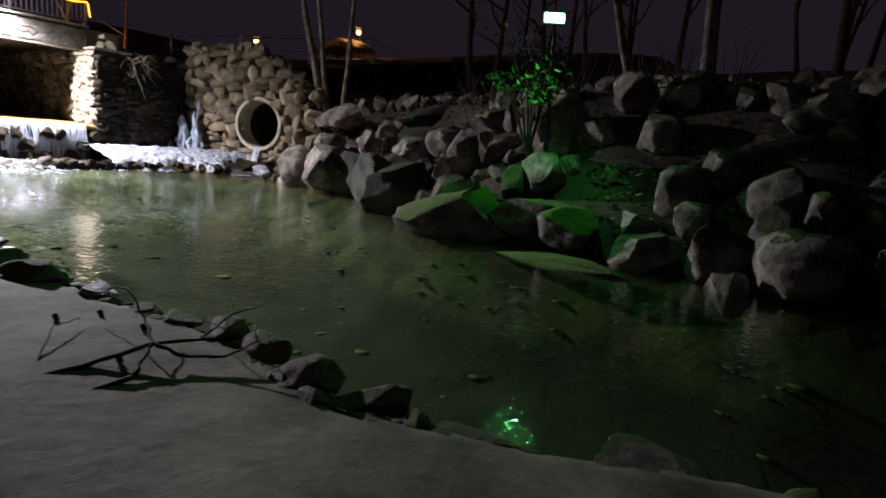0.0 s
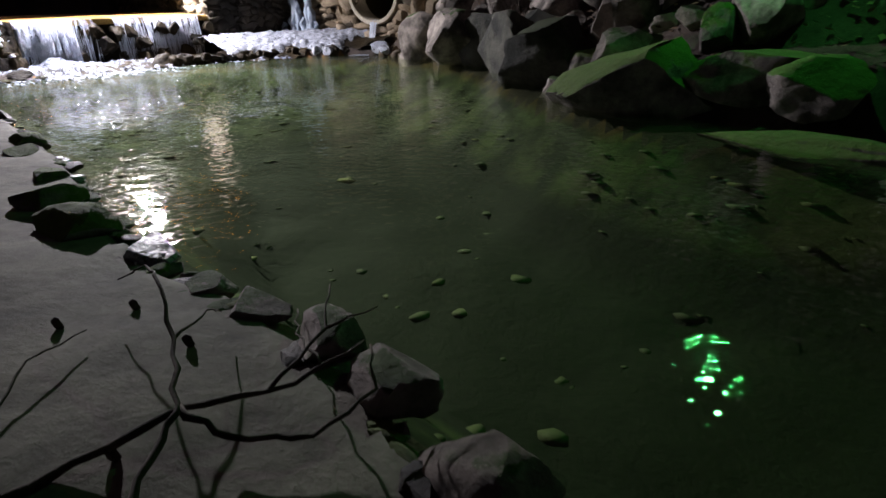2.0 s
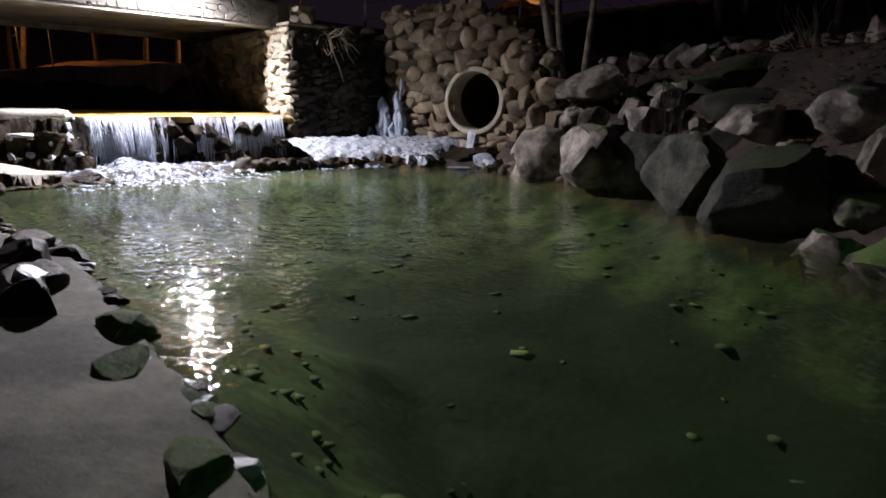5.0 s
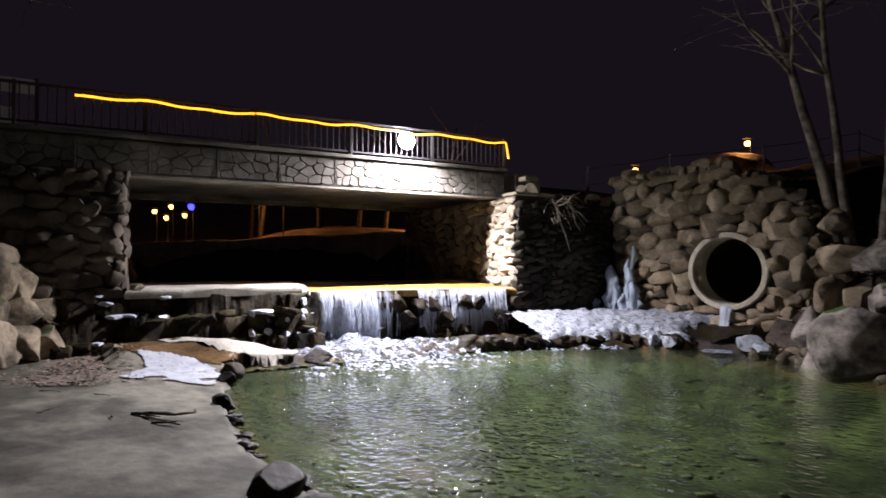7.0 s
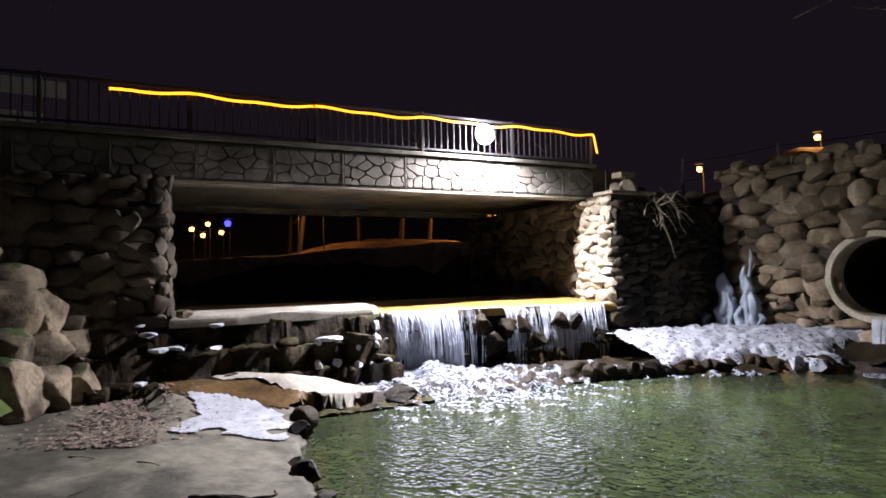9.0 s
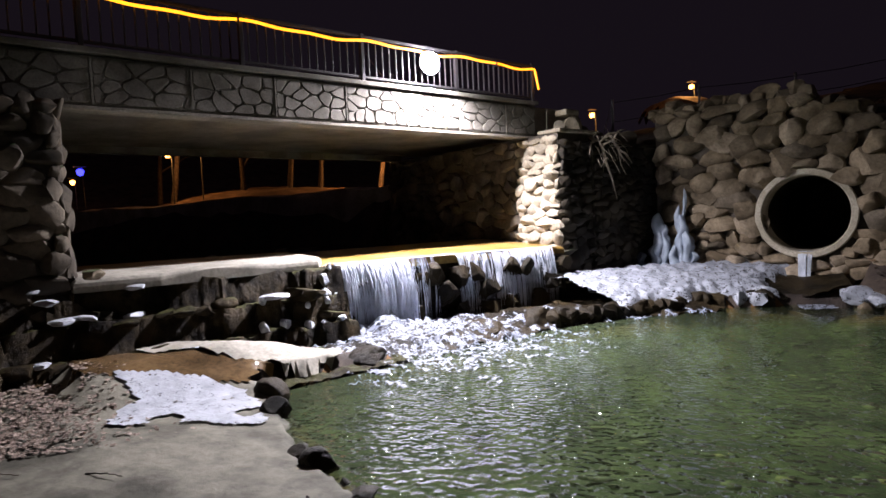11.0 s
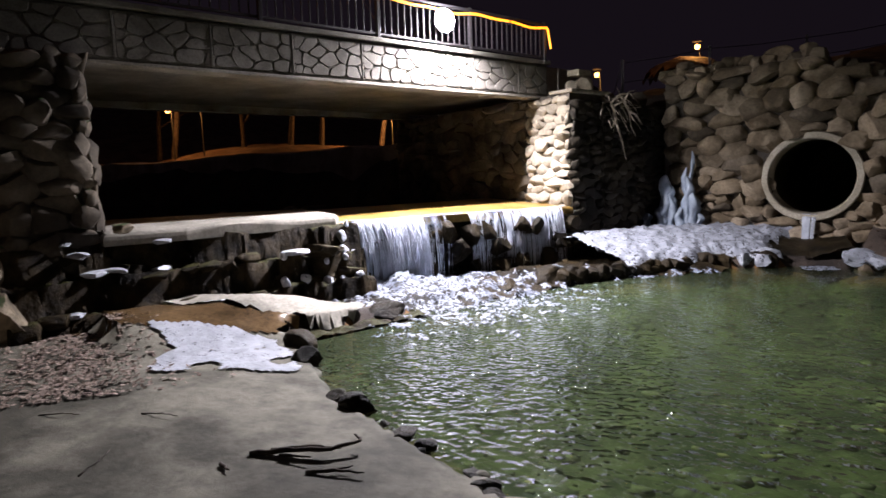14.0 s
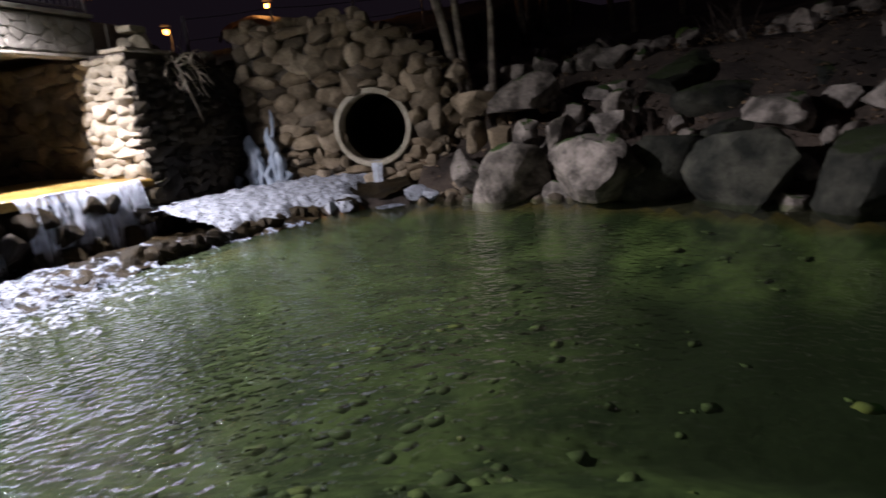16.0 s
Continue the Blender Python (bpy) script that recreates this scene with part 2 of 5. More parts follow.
def ice_mat(name, colour, rough, through=0.0, lace=0.0):
    m, nt, bsdf, geo = material(name)
    n1, n2 = noise_node(nt, geo, 6, 5), noise_node(nt, geo, 30, 6)
    nt.links.new(ramp(nt, n1, [(0.3, tuple(c * 0.72 for c in colour)), (0.6, colour)]), bsdf.inputs["Base Color"])
    bsdf.inputs["Roughness"].default_value = rough
    bsdf.inputs["Transmission Weight"].default_value = through
    bsdf.inputs["IOR"].default_value = 1.31
    if lace:
        gaps = maths(nt, "ADD", maths(nt, "MULTIPLY", n2, 0.5), maths(nt, "MULTIPLY", noise_node(nt, geo, 11, 3), 0.5))
        nt.links.new(ramp(nt, gaps, [(lace - 0.04, (0, 0, 0)), (lace + 0.06, (1, 1, 1))]), bsdf.inputs["Alpha"])
    bump(nt, bsdf, maths(nt, "ADD", maths(nt, "MULTIPLY", n1, 0.6), maths(nt, "MULTIPLY", n2, 0.3)), 0.8, 0.03)
    return m


M_ICE = ice_mat("white frozen crust", (0.27, 0.285, 0.325), 0.4, 0.0, 0.42)
M_ICESHEET = ice_mat("smooth white ice sheet", (0.44, 0.46, 0.51), 0.35, 0.0, 0.38)
M_ICICLE = ice_mat("cloudy blue-white icicle", (0.4, 0.46, 0.55), 0.22, 0.3)
M_FOAM = ice_mat("white churning foam", (0.2, 0.22, 0.27), 0.5, 0.0, 0.47)
M_FALL = ice_mat("white falling water", (0.85, 0.9, 1.0), 0.12, 0.45)

# ---- building helpers ----
I4 = Matrix.Identity(4)
rnd = random.Random(7)


def mesh_ob(name, verts, faces, mat, parent=None, label="", smooth=False, at=I4):
    me = bpy.data.meshes.new(name)
    me.from_pydata([tuple(v) for v in verts], [], faces)
    me.materials.append(mat)
    if smooth:
        me.shade_smooth()
    ob = new(name, me)
    ob.matrix_basis = at
    if parent:
        ob.parent = parent
    if label:
        ob["label"] = label
    return ob


def part(name, bm, mat, parent, label="", smooth=False, at=I4):
    me = bpy.data.meshes.new(name)
    bmesh.ops.recalc_face_normals(bm, faces=bm.faces)
    bm.to_mesh(me)
    bm.free()
    me.materials.append(mat)
    if smooth:
        me.shade_smooth()
    ob = new(name, me)
    ob.matrix_basis = at
    ob.parent = parent
    if label:
        ob["label"] = label
    return ob


def empty(name, at=I4):
    ob = new(name)
    ob.matrix_basis = at
    ob.empty_display_size = 0.1
    return ob


def box(x0, x1, y0, y1, z0, z1, bevel=0.0, bm=None):
    bm = bm or bmesh.new()
    r = bmesh.ops.create_cube(bm, size=1, matrix=Matrix.LocRotScale(((x0 + x1) / 2, (y0 + y1) / 2, (z0 + z1) / 2), None, (x1 - x0, y1 - y0, z1 - z0)))
    if bevel:
        es = list({e for v in r["verts"] for e in v.link_edges})
        bmesh.ops.bevel(bm, geom=es, offset=bevel, segments=2, affect="EDGES", profile=0.6)
    return bm


def tube(points, radii, sides=8, bm=None):
    """A tapering tube along points."""
    bm = bm or bmesh.new()
    pts = [Vector(p) for p in points]
    rings = []
    for i, p in enumerate(pts):
        d = (pts[min(i + 1, len(pts) - 1)] - pts[max(i - 1, 0)]).normalized()
        a = d.orthogonal().normalized() if i == 0 else (rings_axis - d * rings_axis.dot(d)).normalized()
        rings_axis = a
        b = d.cross(a)
        rings.append([bm.verts.new(p + (a * math.cos(k * math.tau / sides) + b * math.sin(k * math.tau / sides)) * radii[i]) for k in range(sides)])
    for r0, r1 in zip(rings, rings[1:]):
        for k in range(sides):
            bm.faces.new((r0[k], r0[(k + 1) % sides], r1[(k + 1) % sides], r1[k]))
    bm.faces.new(rings[0][::-1])
    bm.faces.new(rings[-1])
    return bm


def lathe(profile, sides=24, bm=None, m=I4):
    bm = bm or bmesh.new()
    rings = [[bm.verts.new(m @ Vector((r * math.cos(k * math.tau / sides), r * math.sin(k * math.tau / sides), z))) for k in range(sides)] for r, z in profile]
    for r0, r1 in zip(rings, rings[1:]):
        for k in range(sides):
            bm.faces.new((r0[k], r0[(k + 1) % sides], r1[(k + 1) % sides], r1[k]))
    return bm


def clip(poly, px, py, nx, ny):
    """The part of poly on the inner side of the line through (px, py) with outward normal (nx, ny)."""
    out = []
    for (x0, y0), (x1, y1) in zip(poly, poly[1:] + poly[:1]):
        a, b = (x0 - px) * nx + (y0 - py) * ny, (x1 - px) * nx + (y1 - py) * ny
        if a <= 0:
            out.append((x0, y0))
        if a * b < 0:
            s = a / (a - b)
            out.append((x0 + (x1 - x0) * s, y0 + (y1 - y0) * s))
    return out


def cells(w, h, cw, ch, seed, jitter=0.46, drop=0.22):
    """Irregular stones that fill a w x h face: a jittered brick bond cut along the midlines."""
    r = random.Random(seed)
    pts = []
    rows = max(1, round(h / ch))
    for j in range(rows):
        n = max(1, round(w / (cw * r.uniform(0.8, 1.25))))
        off = r.uniform(0, 1)
        for i in range(n + 1):
            x = (i + off - 0.5 + r.uniform(-jitter, jitter)) * w / n
            y = (j + 0.5 + r.uniform(-jitter, jitter)) * h / rows
            if -0.1 < x < w + 0.1 and r.random() > drop:
                pts.append((x, y))
    k = cw / ch
    out = []
    for i, (x, y) in enumerate(pts):
        poly = [(0, 0), (w, 0), (w, h), (0, h)]
        for j, (u, v) in enumerate(pts):
            if i != j and abs(u - x) < 4 * cw and abs(v - y) < 4 * ch and poly:
                dx, dy = (u - x), (v - y) * k * k
                poly = clip(poly, (x + u) / 2, (y + v) / 2, dx, dy)
        if len(poly) >= 3:
            out.append(poly)
    return out


def cell_stone(poly, gap, depth, r, rough=0.012, lean=0.25, tiers=((0.0, 1.0), (0.55, 0.97), (0.88, 0.86), (1.0, 0.62))):
    """Vertices and faces of one raised stone over the polygon (x, z of a wall; y towards the viewer is minus)."""
    cx, cy = sum(p[0] for p in poly) / len(poly), sum(p[1] for p in poly) / len(poly)
    size = max(max(abs(p[0] - cx), abs(p[1] - cy)) for p in poly)
    if size < gap * 1.5:
        return None
    # cut the corners
    ring = []
    n = len(poly)
    for i in range(n):
        (ax, ay), (bx, by), (ex, ey) = poly[i - 1], poly[i], poly[(i + 1) % n]
        for (qx, qy) in ((ax, ay), (ex, ey)):
            ring.append((bx + (qx - bx) * 0.2, by + (qy - by) * 0.2))
    verts, faces = [], []
    m = len(ring)
    tilt_x, tilt_y = r.uniform(-lean, lean), r.uniform(-lean, lean)
    for d, s in tiers:
        for x, y in ring:
            dx, dy = x - cx, y - cy
            ln = math.hypot(dx, dy) or 1
            k = max(0.1, s * (1 - gap / ln))
            jit = rough if d else 0
            verts.append((cx + dx * k + r.uniform(-jit, jit), -d * depth * (1 + (tilt_x * dx + tilt_y * dy) / size) + r.uniform(-jit, jit) * (d > 0.5), cy + dy * k + r.uniform(-jit, jit)))
    for t in range(len(tiers) - 1):
        for i in range(m):
            a, b = t * m + i, t * m + (i + 1) % m
            faces.append((a, b, b + m, a + m))
    faces.append(tuple(range((len(tiers) - 1) * m, len(tiers) * m)))
    return verts, faces


def panel_stones(parent, at, w, h, cw, ch, depth, mat, seed, gap):
    """Flat moulded stones over the x-z face of the frame at, each an object under parent."""
    r = random.Random(seed + 1)
    for poly in cells(w, h, cw, ch, seed, drop=0.0):
        got = cell_stone(poly, gap, depth, r, 0.002, 0.04, ((0.0, 1.0), (0.7, 0.985), (1.0, 0.92)))
        if got:
            mesh_ob("panel_stone", got[0], got[1], mat, parent, at=at)


def rock_mesh(name, seed, cuts=14, sub=4, rough=0.09, near=0.3, wide=0.47):
    """A broken boulder about one metre across: a ball cut by planes, then weathered."""
    r = random.Random(seed)
    bm = bmesh.new()
    bmesh.ops.create_icosphere(bm, subdivisions=sub, radius=0.62)
    planes = []
    for _ in range(cuts):
        n = Vector((r.gauss(0, 1), r.gauss(0, 1), r.gauss(0, 0.8))).normalized()
        planes.append((n, r.uniform(near, wide)))
    off = Vector((seed * 3.1, seed * 1.7, 0))
    for v in bm.verts:
        for n, d in planes:
            s = v.co.dot(n)
            if s > d:
                v.co -= n * (s - d) * 0.985
        k = noise.noise(v.co * 2.6 + off) * rough + noise.noise(v.co * 7 + off) * rough * 0.5 + noise.noise(v.co * 13 + off) * rough * 0.4
        v.co *= 1 + k
    me = bpy.data.meshes.new(name)
    bm.to_mesh(me)
    bm.free()
    me.shade_smooth()
    me.set_sharp_from_angle(angle=radians(34))
    return me


made_rocks = {}
ROCKS = [rock_mesh("boulder", s) for s in range(1, 11)]
PEBBLES = [rock_mesh("stone", s, 9, 2, 0.05) for s in range(21, 27)]
ROUND = [rock_mesh("boulder", s, 9, 4, 0.07, 0.38, 0.52) for s in range(31, 39)]
WALLROCKS = [rock_mesh("stone", s, 17, 3, 0.075, 0.29, 0.43) for s in range(51, 63)]


def rock_wall(parent, at, w, h, cw, ch, depth, mat, seed, keep=None, fit_poly=None, proud=0.13):
    """Rough stones bedded in the x-z face of the frame at, each an object under parent."""
    r = random.Random(seed + 1)
    for poly in cells(w, h, cw, ch, seed, drop=0.16):
        if fit_poly:
            poly = fit_poly(poly)
        if len(poly) < 3:
            continue
        px, pz = [p[0] for p in poly], [p[1] for p in poly]
        cx, cz = sum(px) / len(px), sum(pz) / len(pz)
        if keep and not keep(cx, cz):
            continue
        a, b = max(px) - min(px), max(pz) - min(pz)
        if min(a, b) < 0.05:
            continue
        me = WALLROCKS[r.randrange(12)]
        key = (me.name, mat.name)
        if key not in made_rocks:
            c = me.copy()
            c.materials.append(mat)
            made_rocks[key] = c
        ob = new("stone", made_rocks[key])
        ob.parent = parent
        deep = depth * r.uniform(0.75, 1.25)
        ob.matrix_basis = at @ Matrix.Translation((cx, -deep * proud * r.uniform(0.6, 1.3), cz)) @ Euler((r.uniform(-0.15, 0.15), r.uniform(-0.22, 0.22) + math.pi * r.randrange(2), r.uniform(-0.15, 0.15))).to_matrix().to_4x4() @ Matrix.Diagonal((a * 1.18, deep, b * 1.2, 1))


def boulder(x, y, z, sx, sy, sz, turn=0.0, mat=None, kind=0, label="", group="", name="boulder", meshes=None, tilt=0.0, parent=None, category="rock"):
    pool = meshes or ROCKS
    me = pool[kind % len(pool)]
    key = (me.name, mat.name)
    if key not in made_rocks:
        c = me.copy()
        c.materials.append(mat)
        made_rocks[key] = c
    ob = new(name, made_rocks[key])
    ob.matrix_basis = Matrix.Translation((x, y, z)) @ Euler((tilt, tilt * 0.6, radians(turn))).to_matrix().to_4x4() @ Matrix.Diagonal((sx, sy, sz, 1))
    if parent:
        ob.matrix_basis = parent.matrix_basis.inverted() @ ob.matrix_basis
        ob.parent = parent
    else:
        tagged(ob, label or "broken grey granite boulder on the bank", category, group or "boulders")
    return ob


# ---- lie of the land ----
SHORE_NEAR = [(60, -3), (20, -1), (6, 1.2), (2.2, 2.3), (1.04, 2.85), (-0.03, 2.95), (-0.84, 3.15), (-1.7, 3.9), (-2.35, 4.3), (-3.1, 4.55), (-4.0, 5.15), (-5.3, 6.15), (-6.4, 6.9), (-7.4, 7.5), (-8.7, 8.35), (-10.3, 8.85), (-11.7, 9.6), (-12.4, 9.95), (-13.3, 10.75)]
SHORE_WEIR = [(-14.2, 11.5), (-13.5, 12.7), (-12.6, 14.0), (-11.95, 15.7), (-11.0, 16.7), (-9.6, 18.1), (-8.3, 18.75)]
SHORE_FAR = [(-7.4, 18.5), (-5.7, 17.3), (-4.9, 16.5), (-4.0, 15.3), (-3.1, 13.7), (-2.4, 11.9), (-1.05, 9.65), (-0.2, 8.95), (0.5, 8.4), (1.6, 7.75), (2.3, 7.2), (3.0, 6.6), (5, 5.8), (9, 5.2), (22, 4.5), (60, 5)]
POOL = SHORE_NEAR + SHORE_WEIR + SHORE_FAR
BACKWALL = [(-16.9, 12.5), (-16.6, 10.3), (-16.1, 8.7), (-14.4, 6.9), (-12, 4.4), (-8, 0.6), (-2, -3.2), (6, -5.5), (60, -12)]


def seg_dist(px, py, line, closed=False):
    """Distances from points to a line of segments (numpy)."""
    best = np.full(px.shape, 1e9)
    pairs = list(zip(line, line[1:] + (line[:1] if closed else [])))
    for (x0, y0), (x1, y1) in pairs[: len(line) - (0 if closed else 1)]:
        dx, dy = x1 - x0, y1 - y0
        s = np.clip(((px - x0) * dx + (py - y0) * dy) / (dx * dx + dy * dy), 0, 1)
        best = np.minimum(best, np.hypot(px - x0 - s * dx, py - y0 - s * dy))
    return best


def inside(px, py, poly):
    r = np.zeros(px.shape, bool)
    for (x0, y0), (x1, y1) in zip(poly, poly[1:] + poly[:1]):
        c = ((y0 > py) != (y1 > py)) & (px < (x1 - x0) * (py - y0) / ((y1 - y0) or 1e-9) + x0)
        r ^= c
    return r


def smooth_noise(px, py, scale, seed):
    flat = [noise.noise(Vector((x * scale, y * scale, seed))) for x, y in zip(px.ravel(), py.ravel())]
    return np.array(flat).reshape(px.shape)


CA, SA = math.cos(radians(64.2)), math.sin(radians(64.2))
BEHIND = BACKWALL + [(60, -80), (-120, -80), (-120, 12.5)]


def land(px, py):
    """Height of the ground, without the built parts."""
    lx = (px - O.x) * CA + (py - O.y) * SA
    ly = -(px - O.x) * SA + (py - O.y) * CA
    dn, df, dw, db = (seg_dist(px, py, s) for s in (SHORE_NEAR, SHORE_FAR, SHORE_WEIR, BACKWALL))
    d = np.minimum(np.minimum(dn, df), dw)
    pool = inside(px, py, POOL)
    bed = -np.minimum(0.75 + 0.6 * np.clip((-ly - 8.0) / 4.5, 0, 1), 0.06 + (0.42 + 0.55 * np.clip((-ly - 10.5) / 3.0, 0, 1)) * d)
    near = np.minimum(0.02 + 0.09 * np.minimum(dn, 1.2), 0.11) + np.clip((dn - 1.0) * 0.05, 0, 0.22)
    behind = inside(px, py, BEHIND)
    near = np.where(behind, np.minimum(near + db * 1.3, 3.4 + db * 0.02), near)
    far = np.minimum(-0.1 + 0.92 * np.maximum(df - 0.35, 0), 2.45 + 0.16 * np.maximum(df - 3.1, 0))
    far = np.minimum(far, 9.0 + 0.02 * df)
    h = np.where(dn < df, near, far)
    # upstream channel and the ground round the bridge
    chan = (lx > -8.7) & (lx < 0.25) & (ly > -2.6)
    h = np.where(chan & ~pool, np.where(ly > 0.4, 0.45, np.where(lx < -5.2, 0.1 + 0.28 * np.clip((-5.6 - lx) / 1.6, 0, 1) * np.clip(ly + 2.4, 0, 1), -0.12)), h)
    h = np.where((lx > -4.0) & (lx <= 0.25) & (ly > -6) & (ly <= -2.6) & ~pool, -0.05, h)
    up = (ly > -1.2) & (lx >= 0.25)
    right = 3.45 + np.clip(lx - 3.0, 0, 60) * 0.17
    h = np.where(up, np.where((ly < 0.1) & (lx < 3.2), 0.16, right), h)
    bank = (lx > 3.0) & (ly > -6.0) & (ly <= -1.2)
    wall_line = 2.9 + (-1.2 - ly) * 0.22
    h = np.where(bank & (lx > wall_line + 0.3) & (ly > -4.9), np.maximum(h, 3.4 + np.clip(lx - 3.5, 0, 60) * 0.17), h)
    h = np.where((lx > 0.25) & (lx < wall_line + 0.3) & (ly > -4.9) & (ly < -0.9) & ~pool, 0.16, h)
    left = (lx <= -8.7) & (ly > -0.2)
    h = np.where(left, 3.3, h)
    # upstream: the stream bends away behind a far bank
    bend = -1.0 - np.clip(ly - 8, 0, 60) * 0.36
    far_bank = (ly > 6) & (lx > bend)
    h = np.where(far_bank, np.clip(0.45 + (lx - bend) * 1.6, 0.45, 2.5 + np.clip(lx - bend - 2, 0, 60) * 0.02), h)
    h = np.where((ly > 5.5) & (lx < bend - 9), 2.6, h)
    h = np.where(ly > 54, h + np.clip((ly - 54) * 0.35, 0, 16), h)
    return np.where(pool, bed, h), pool


def axis(lo, hi, step, far):
    a = list(np.arange(lo, hi + 1e-6, step))
    g, s = [], step
    while not g or g[-1] < far:
        s *= 1.35
        g.append((g[-1] if g else 0) + s)
    return np.array([lo - v for v in g[::-1]] + a + [hi + v for v in g])


xs, ys = axis(-24, 8, 0.2, 420), axis(-6, 26, 0.2, 420)
gx, gy = np.meshgrid(xs, ys)
gh, gpool = land(gx, gy)
gh = gh + np.where(gpool, 0.05, 0.035) * smooth_noise(gx, gy, 1.6, 3.3) + np.where(gh > 0.9, 0.18, 0.0) * smooth_noise(gx, gy, 0.7, 9.1)
nx_, ny_ = len(xs), len(ys)
verts = np.stack([gx.ravel(), gy.ravel(), gh.ravel()], 1).tolist()
idx = np.arange(nx_ * ny_).reshape(ny_, nx_)
quads = np.stack([idx[:-1, :-1], idx[:-1, 1:], idx[1:, 1:], idx[1:, :-1]], -1).reshape(-1, 4)
wet = gpool[:-1, :-1] & gpool[1:, 1:]
# the ground stays clear of the pipe that runs into the bank
run = (L(3.85, -5.5) - L(2.78, -1.05)).normalized()
ax_ = (gx + 7.95) * run.x + (gy - 20.1) * run.y
ay_ = -(gx + 7.95) * run.y + (gy - 20.1) * run.x
zq = gh.ravel()[quads]
steep = (zq.min(1) < 1.2) & (zq.max(1) > 1.6) & (np.abs(ax_.ravel()[quads]).min(1) < 1.1) & (ay_.ravel()[quads].min(1) > -0.35) & (ay_.ravel()[quads].max(1) < 3.0)
quads, wet = quads[~steep], wet.ravel()[~steep]
ground = mesh_ob("ground", verts, quads.tolist(), M_GROUND, smooth=True)
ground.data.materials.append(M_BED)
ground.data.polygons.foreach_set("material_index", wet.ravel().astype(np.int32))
tagged(ground, "dark soil and leaf litter with a green gravel pool bed", "ground", kind="structure")


def height(x, y):
    h, _ = land(np.array([float(x)]), np.array([float(y)]))
    return float(h[0])


# ---- water ----


def sheet(name, outline, z, mat, label):
    bm = bmesh.new()
    bm.faces.new([bm.verts.new((x, y, z)) for x, y in outline])
    bm.normal_update()
    if next(iter(bm.faces)).normal.z < 0:
        bmesh.ops.reverse_faces(bm, faces=bm.faces)
    me = bpy.data.meshes.new(name)
    bm.to_mesh(me)
    bm.free()
    me.materials.append(mat)
    ob = new(name, me)
    return tagged(ob, label, "water", kind="structure")


def grown(poly, by):
    out = []
    n = len(poly)
    for i in range(n):
        (ax, ay), (bx, by_), (ex, ey) = poly[i - 1], poly[i], poly[(i + 1) % n]
        tx, ty = ex - ax, ey - ay
        ln = math.hypot(tx, ty) or 1
        out.append((bx - ty / ln * by, by_ + tx / ln * by))
    return out


sheet("water", grown(POOL, 0.25), 0.0, M_WATER, "green rippled pool water below the weir")
up_pts = [L(-8.9, -0.05), L(0.3, -0.45), L(0.6, 5), L(-1, 12), L(-9, 32), L(-40, 60), L(-60, 50), L(-14, 12), L(-9, 5)]
sheet("water", [(p.x, p.y) for p in up_pts], 1.17, M_UPWATER, "still dark stream water above the weir")

# ---- concrete apron along the pool ----


def along(line, n):
    """n points at even steps along a line, its corners eased."""
    pts = [Vector((x, y, 0)) for x, y in line]
    ln = [0.0]
    for a, b in zip(pts, pts[1:]):
        ln.append(ln[-1] + (b - a).length)
    out = []
    for i in range(n):
        s = ln[-1] * i / (n - 1)
        k = max(j for j in range(len(pts) - 1) if ln[j] <= s + 1e-9)
        out.append(pts[k].lerp(pts[k + 1], (s - ln[k]) / (ln[k + 1] - ln[k])))
    for _ in range(3):
        out = [out[0]] + [(a + b * 2 + c) / 4 for a, b, c in zip(out, out[1:], out[2:])] + [out[-1]]
    return out


EDGE = along([(-13.95, 11.2)] + SHORE_NEAR[2:][::-1], 260)
BACK = along([(-16.6, 10.4), (-16.3, 8.7), (-14.6, 6.9), (-12.2, 4.4), (-8.2, 0.6), (-2.2, -3.2), (6, -5.6)], 260)


def apron_z(x, y):
    return max(height(x, y), -0.03) + 0.05


def apron_top(x, y):
    return apron_z(x, y) + 0.03 * noise.noise(Vector((x * 0.8, y * 0.8, 5))) + 0.012 * noise.noise(Vector((x * 3, y * 3, 1)))


av, af = [], []
STEPS = 26
for i, (e, b) in enumerate(zip(EDGE, BACK)):
    side = (e - b).normalized()
    wob = 0.09 * noise.noise(Vector((e.x * 1.7, e.y * 1.7, 0))) + 0.05 * noise.noise(Vector((e.x * 6, e.y * 6, 4)))
    for k in range(STEPS + 1):
        f = (k / STEPS) ** 1.8
        p = (e + side * (wob + 0.05)).lerp(b, f)
        z = apron_z(p.x, p.y) + 0.03 * noise.noise(Vector((p.x * 0.8, p.y * 0.8, 5))) + 0.012 * noise.noise(Vector((p.x * 3, p.y * 3, 1)))
        if k == 0:
            z = min(z, 0.05) - 0.03
        av.append((p.x, p.y, z))
n1 = STEPS + 1
for i in range(len(EDGE) - 1):
    for k in range(STEPS):
        a = i * n1 + k
        af.append((a, a + 1, a + 1 + n1, a + n1))
apron = mesh_ob("pavement", av, af, M_APRON, smooth=True)
sol = apron.modifiers.new("thickness", "SOLIDIFY")
sol.thickness, sol.offset = 0.14, -1
tagged(apron, "worn grey silty concrete apron beside the pool", "pavement", kind="structure")

# ---- the bridge ----
bridge = tagged(empty("bridge", LM), "concrete road bridge with moulded stone fascia and steel railing", "bridge")
part("deck", box(-13.5, 1.2, 0.12, 5.2, 3.62, 4.12, 0.02), M_CONCRETE, bridge, "grey concrete bridge deck")
part("girder", box(-13.5, 0.0, 0.0, 0.116, 3.47, 4.1, 0.01), M_FASCIA, bridge, "fascia of moulded concrete")
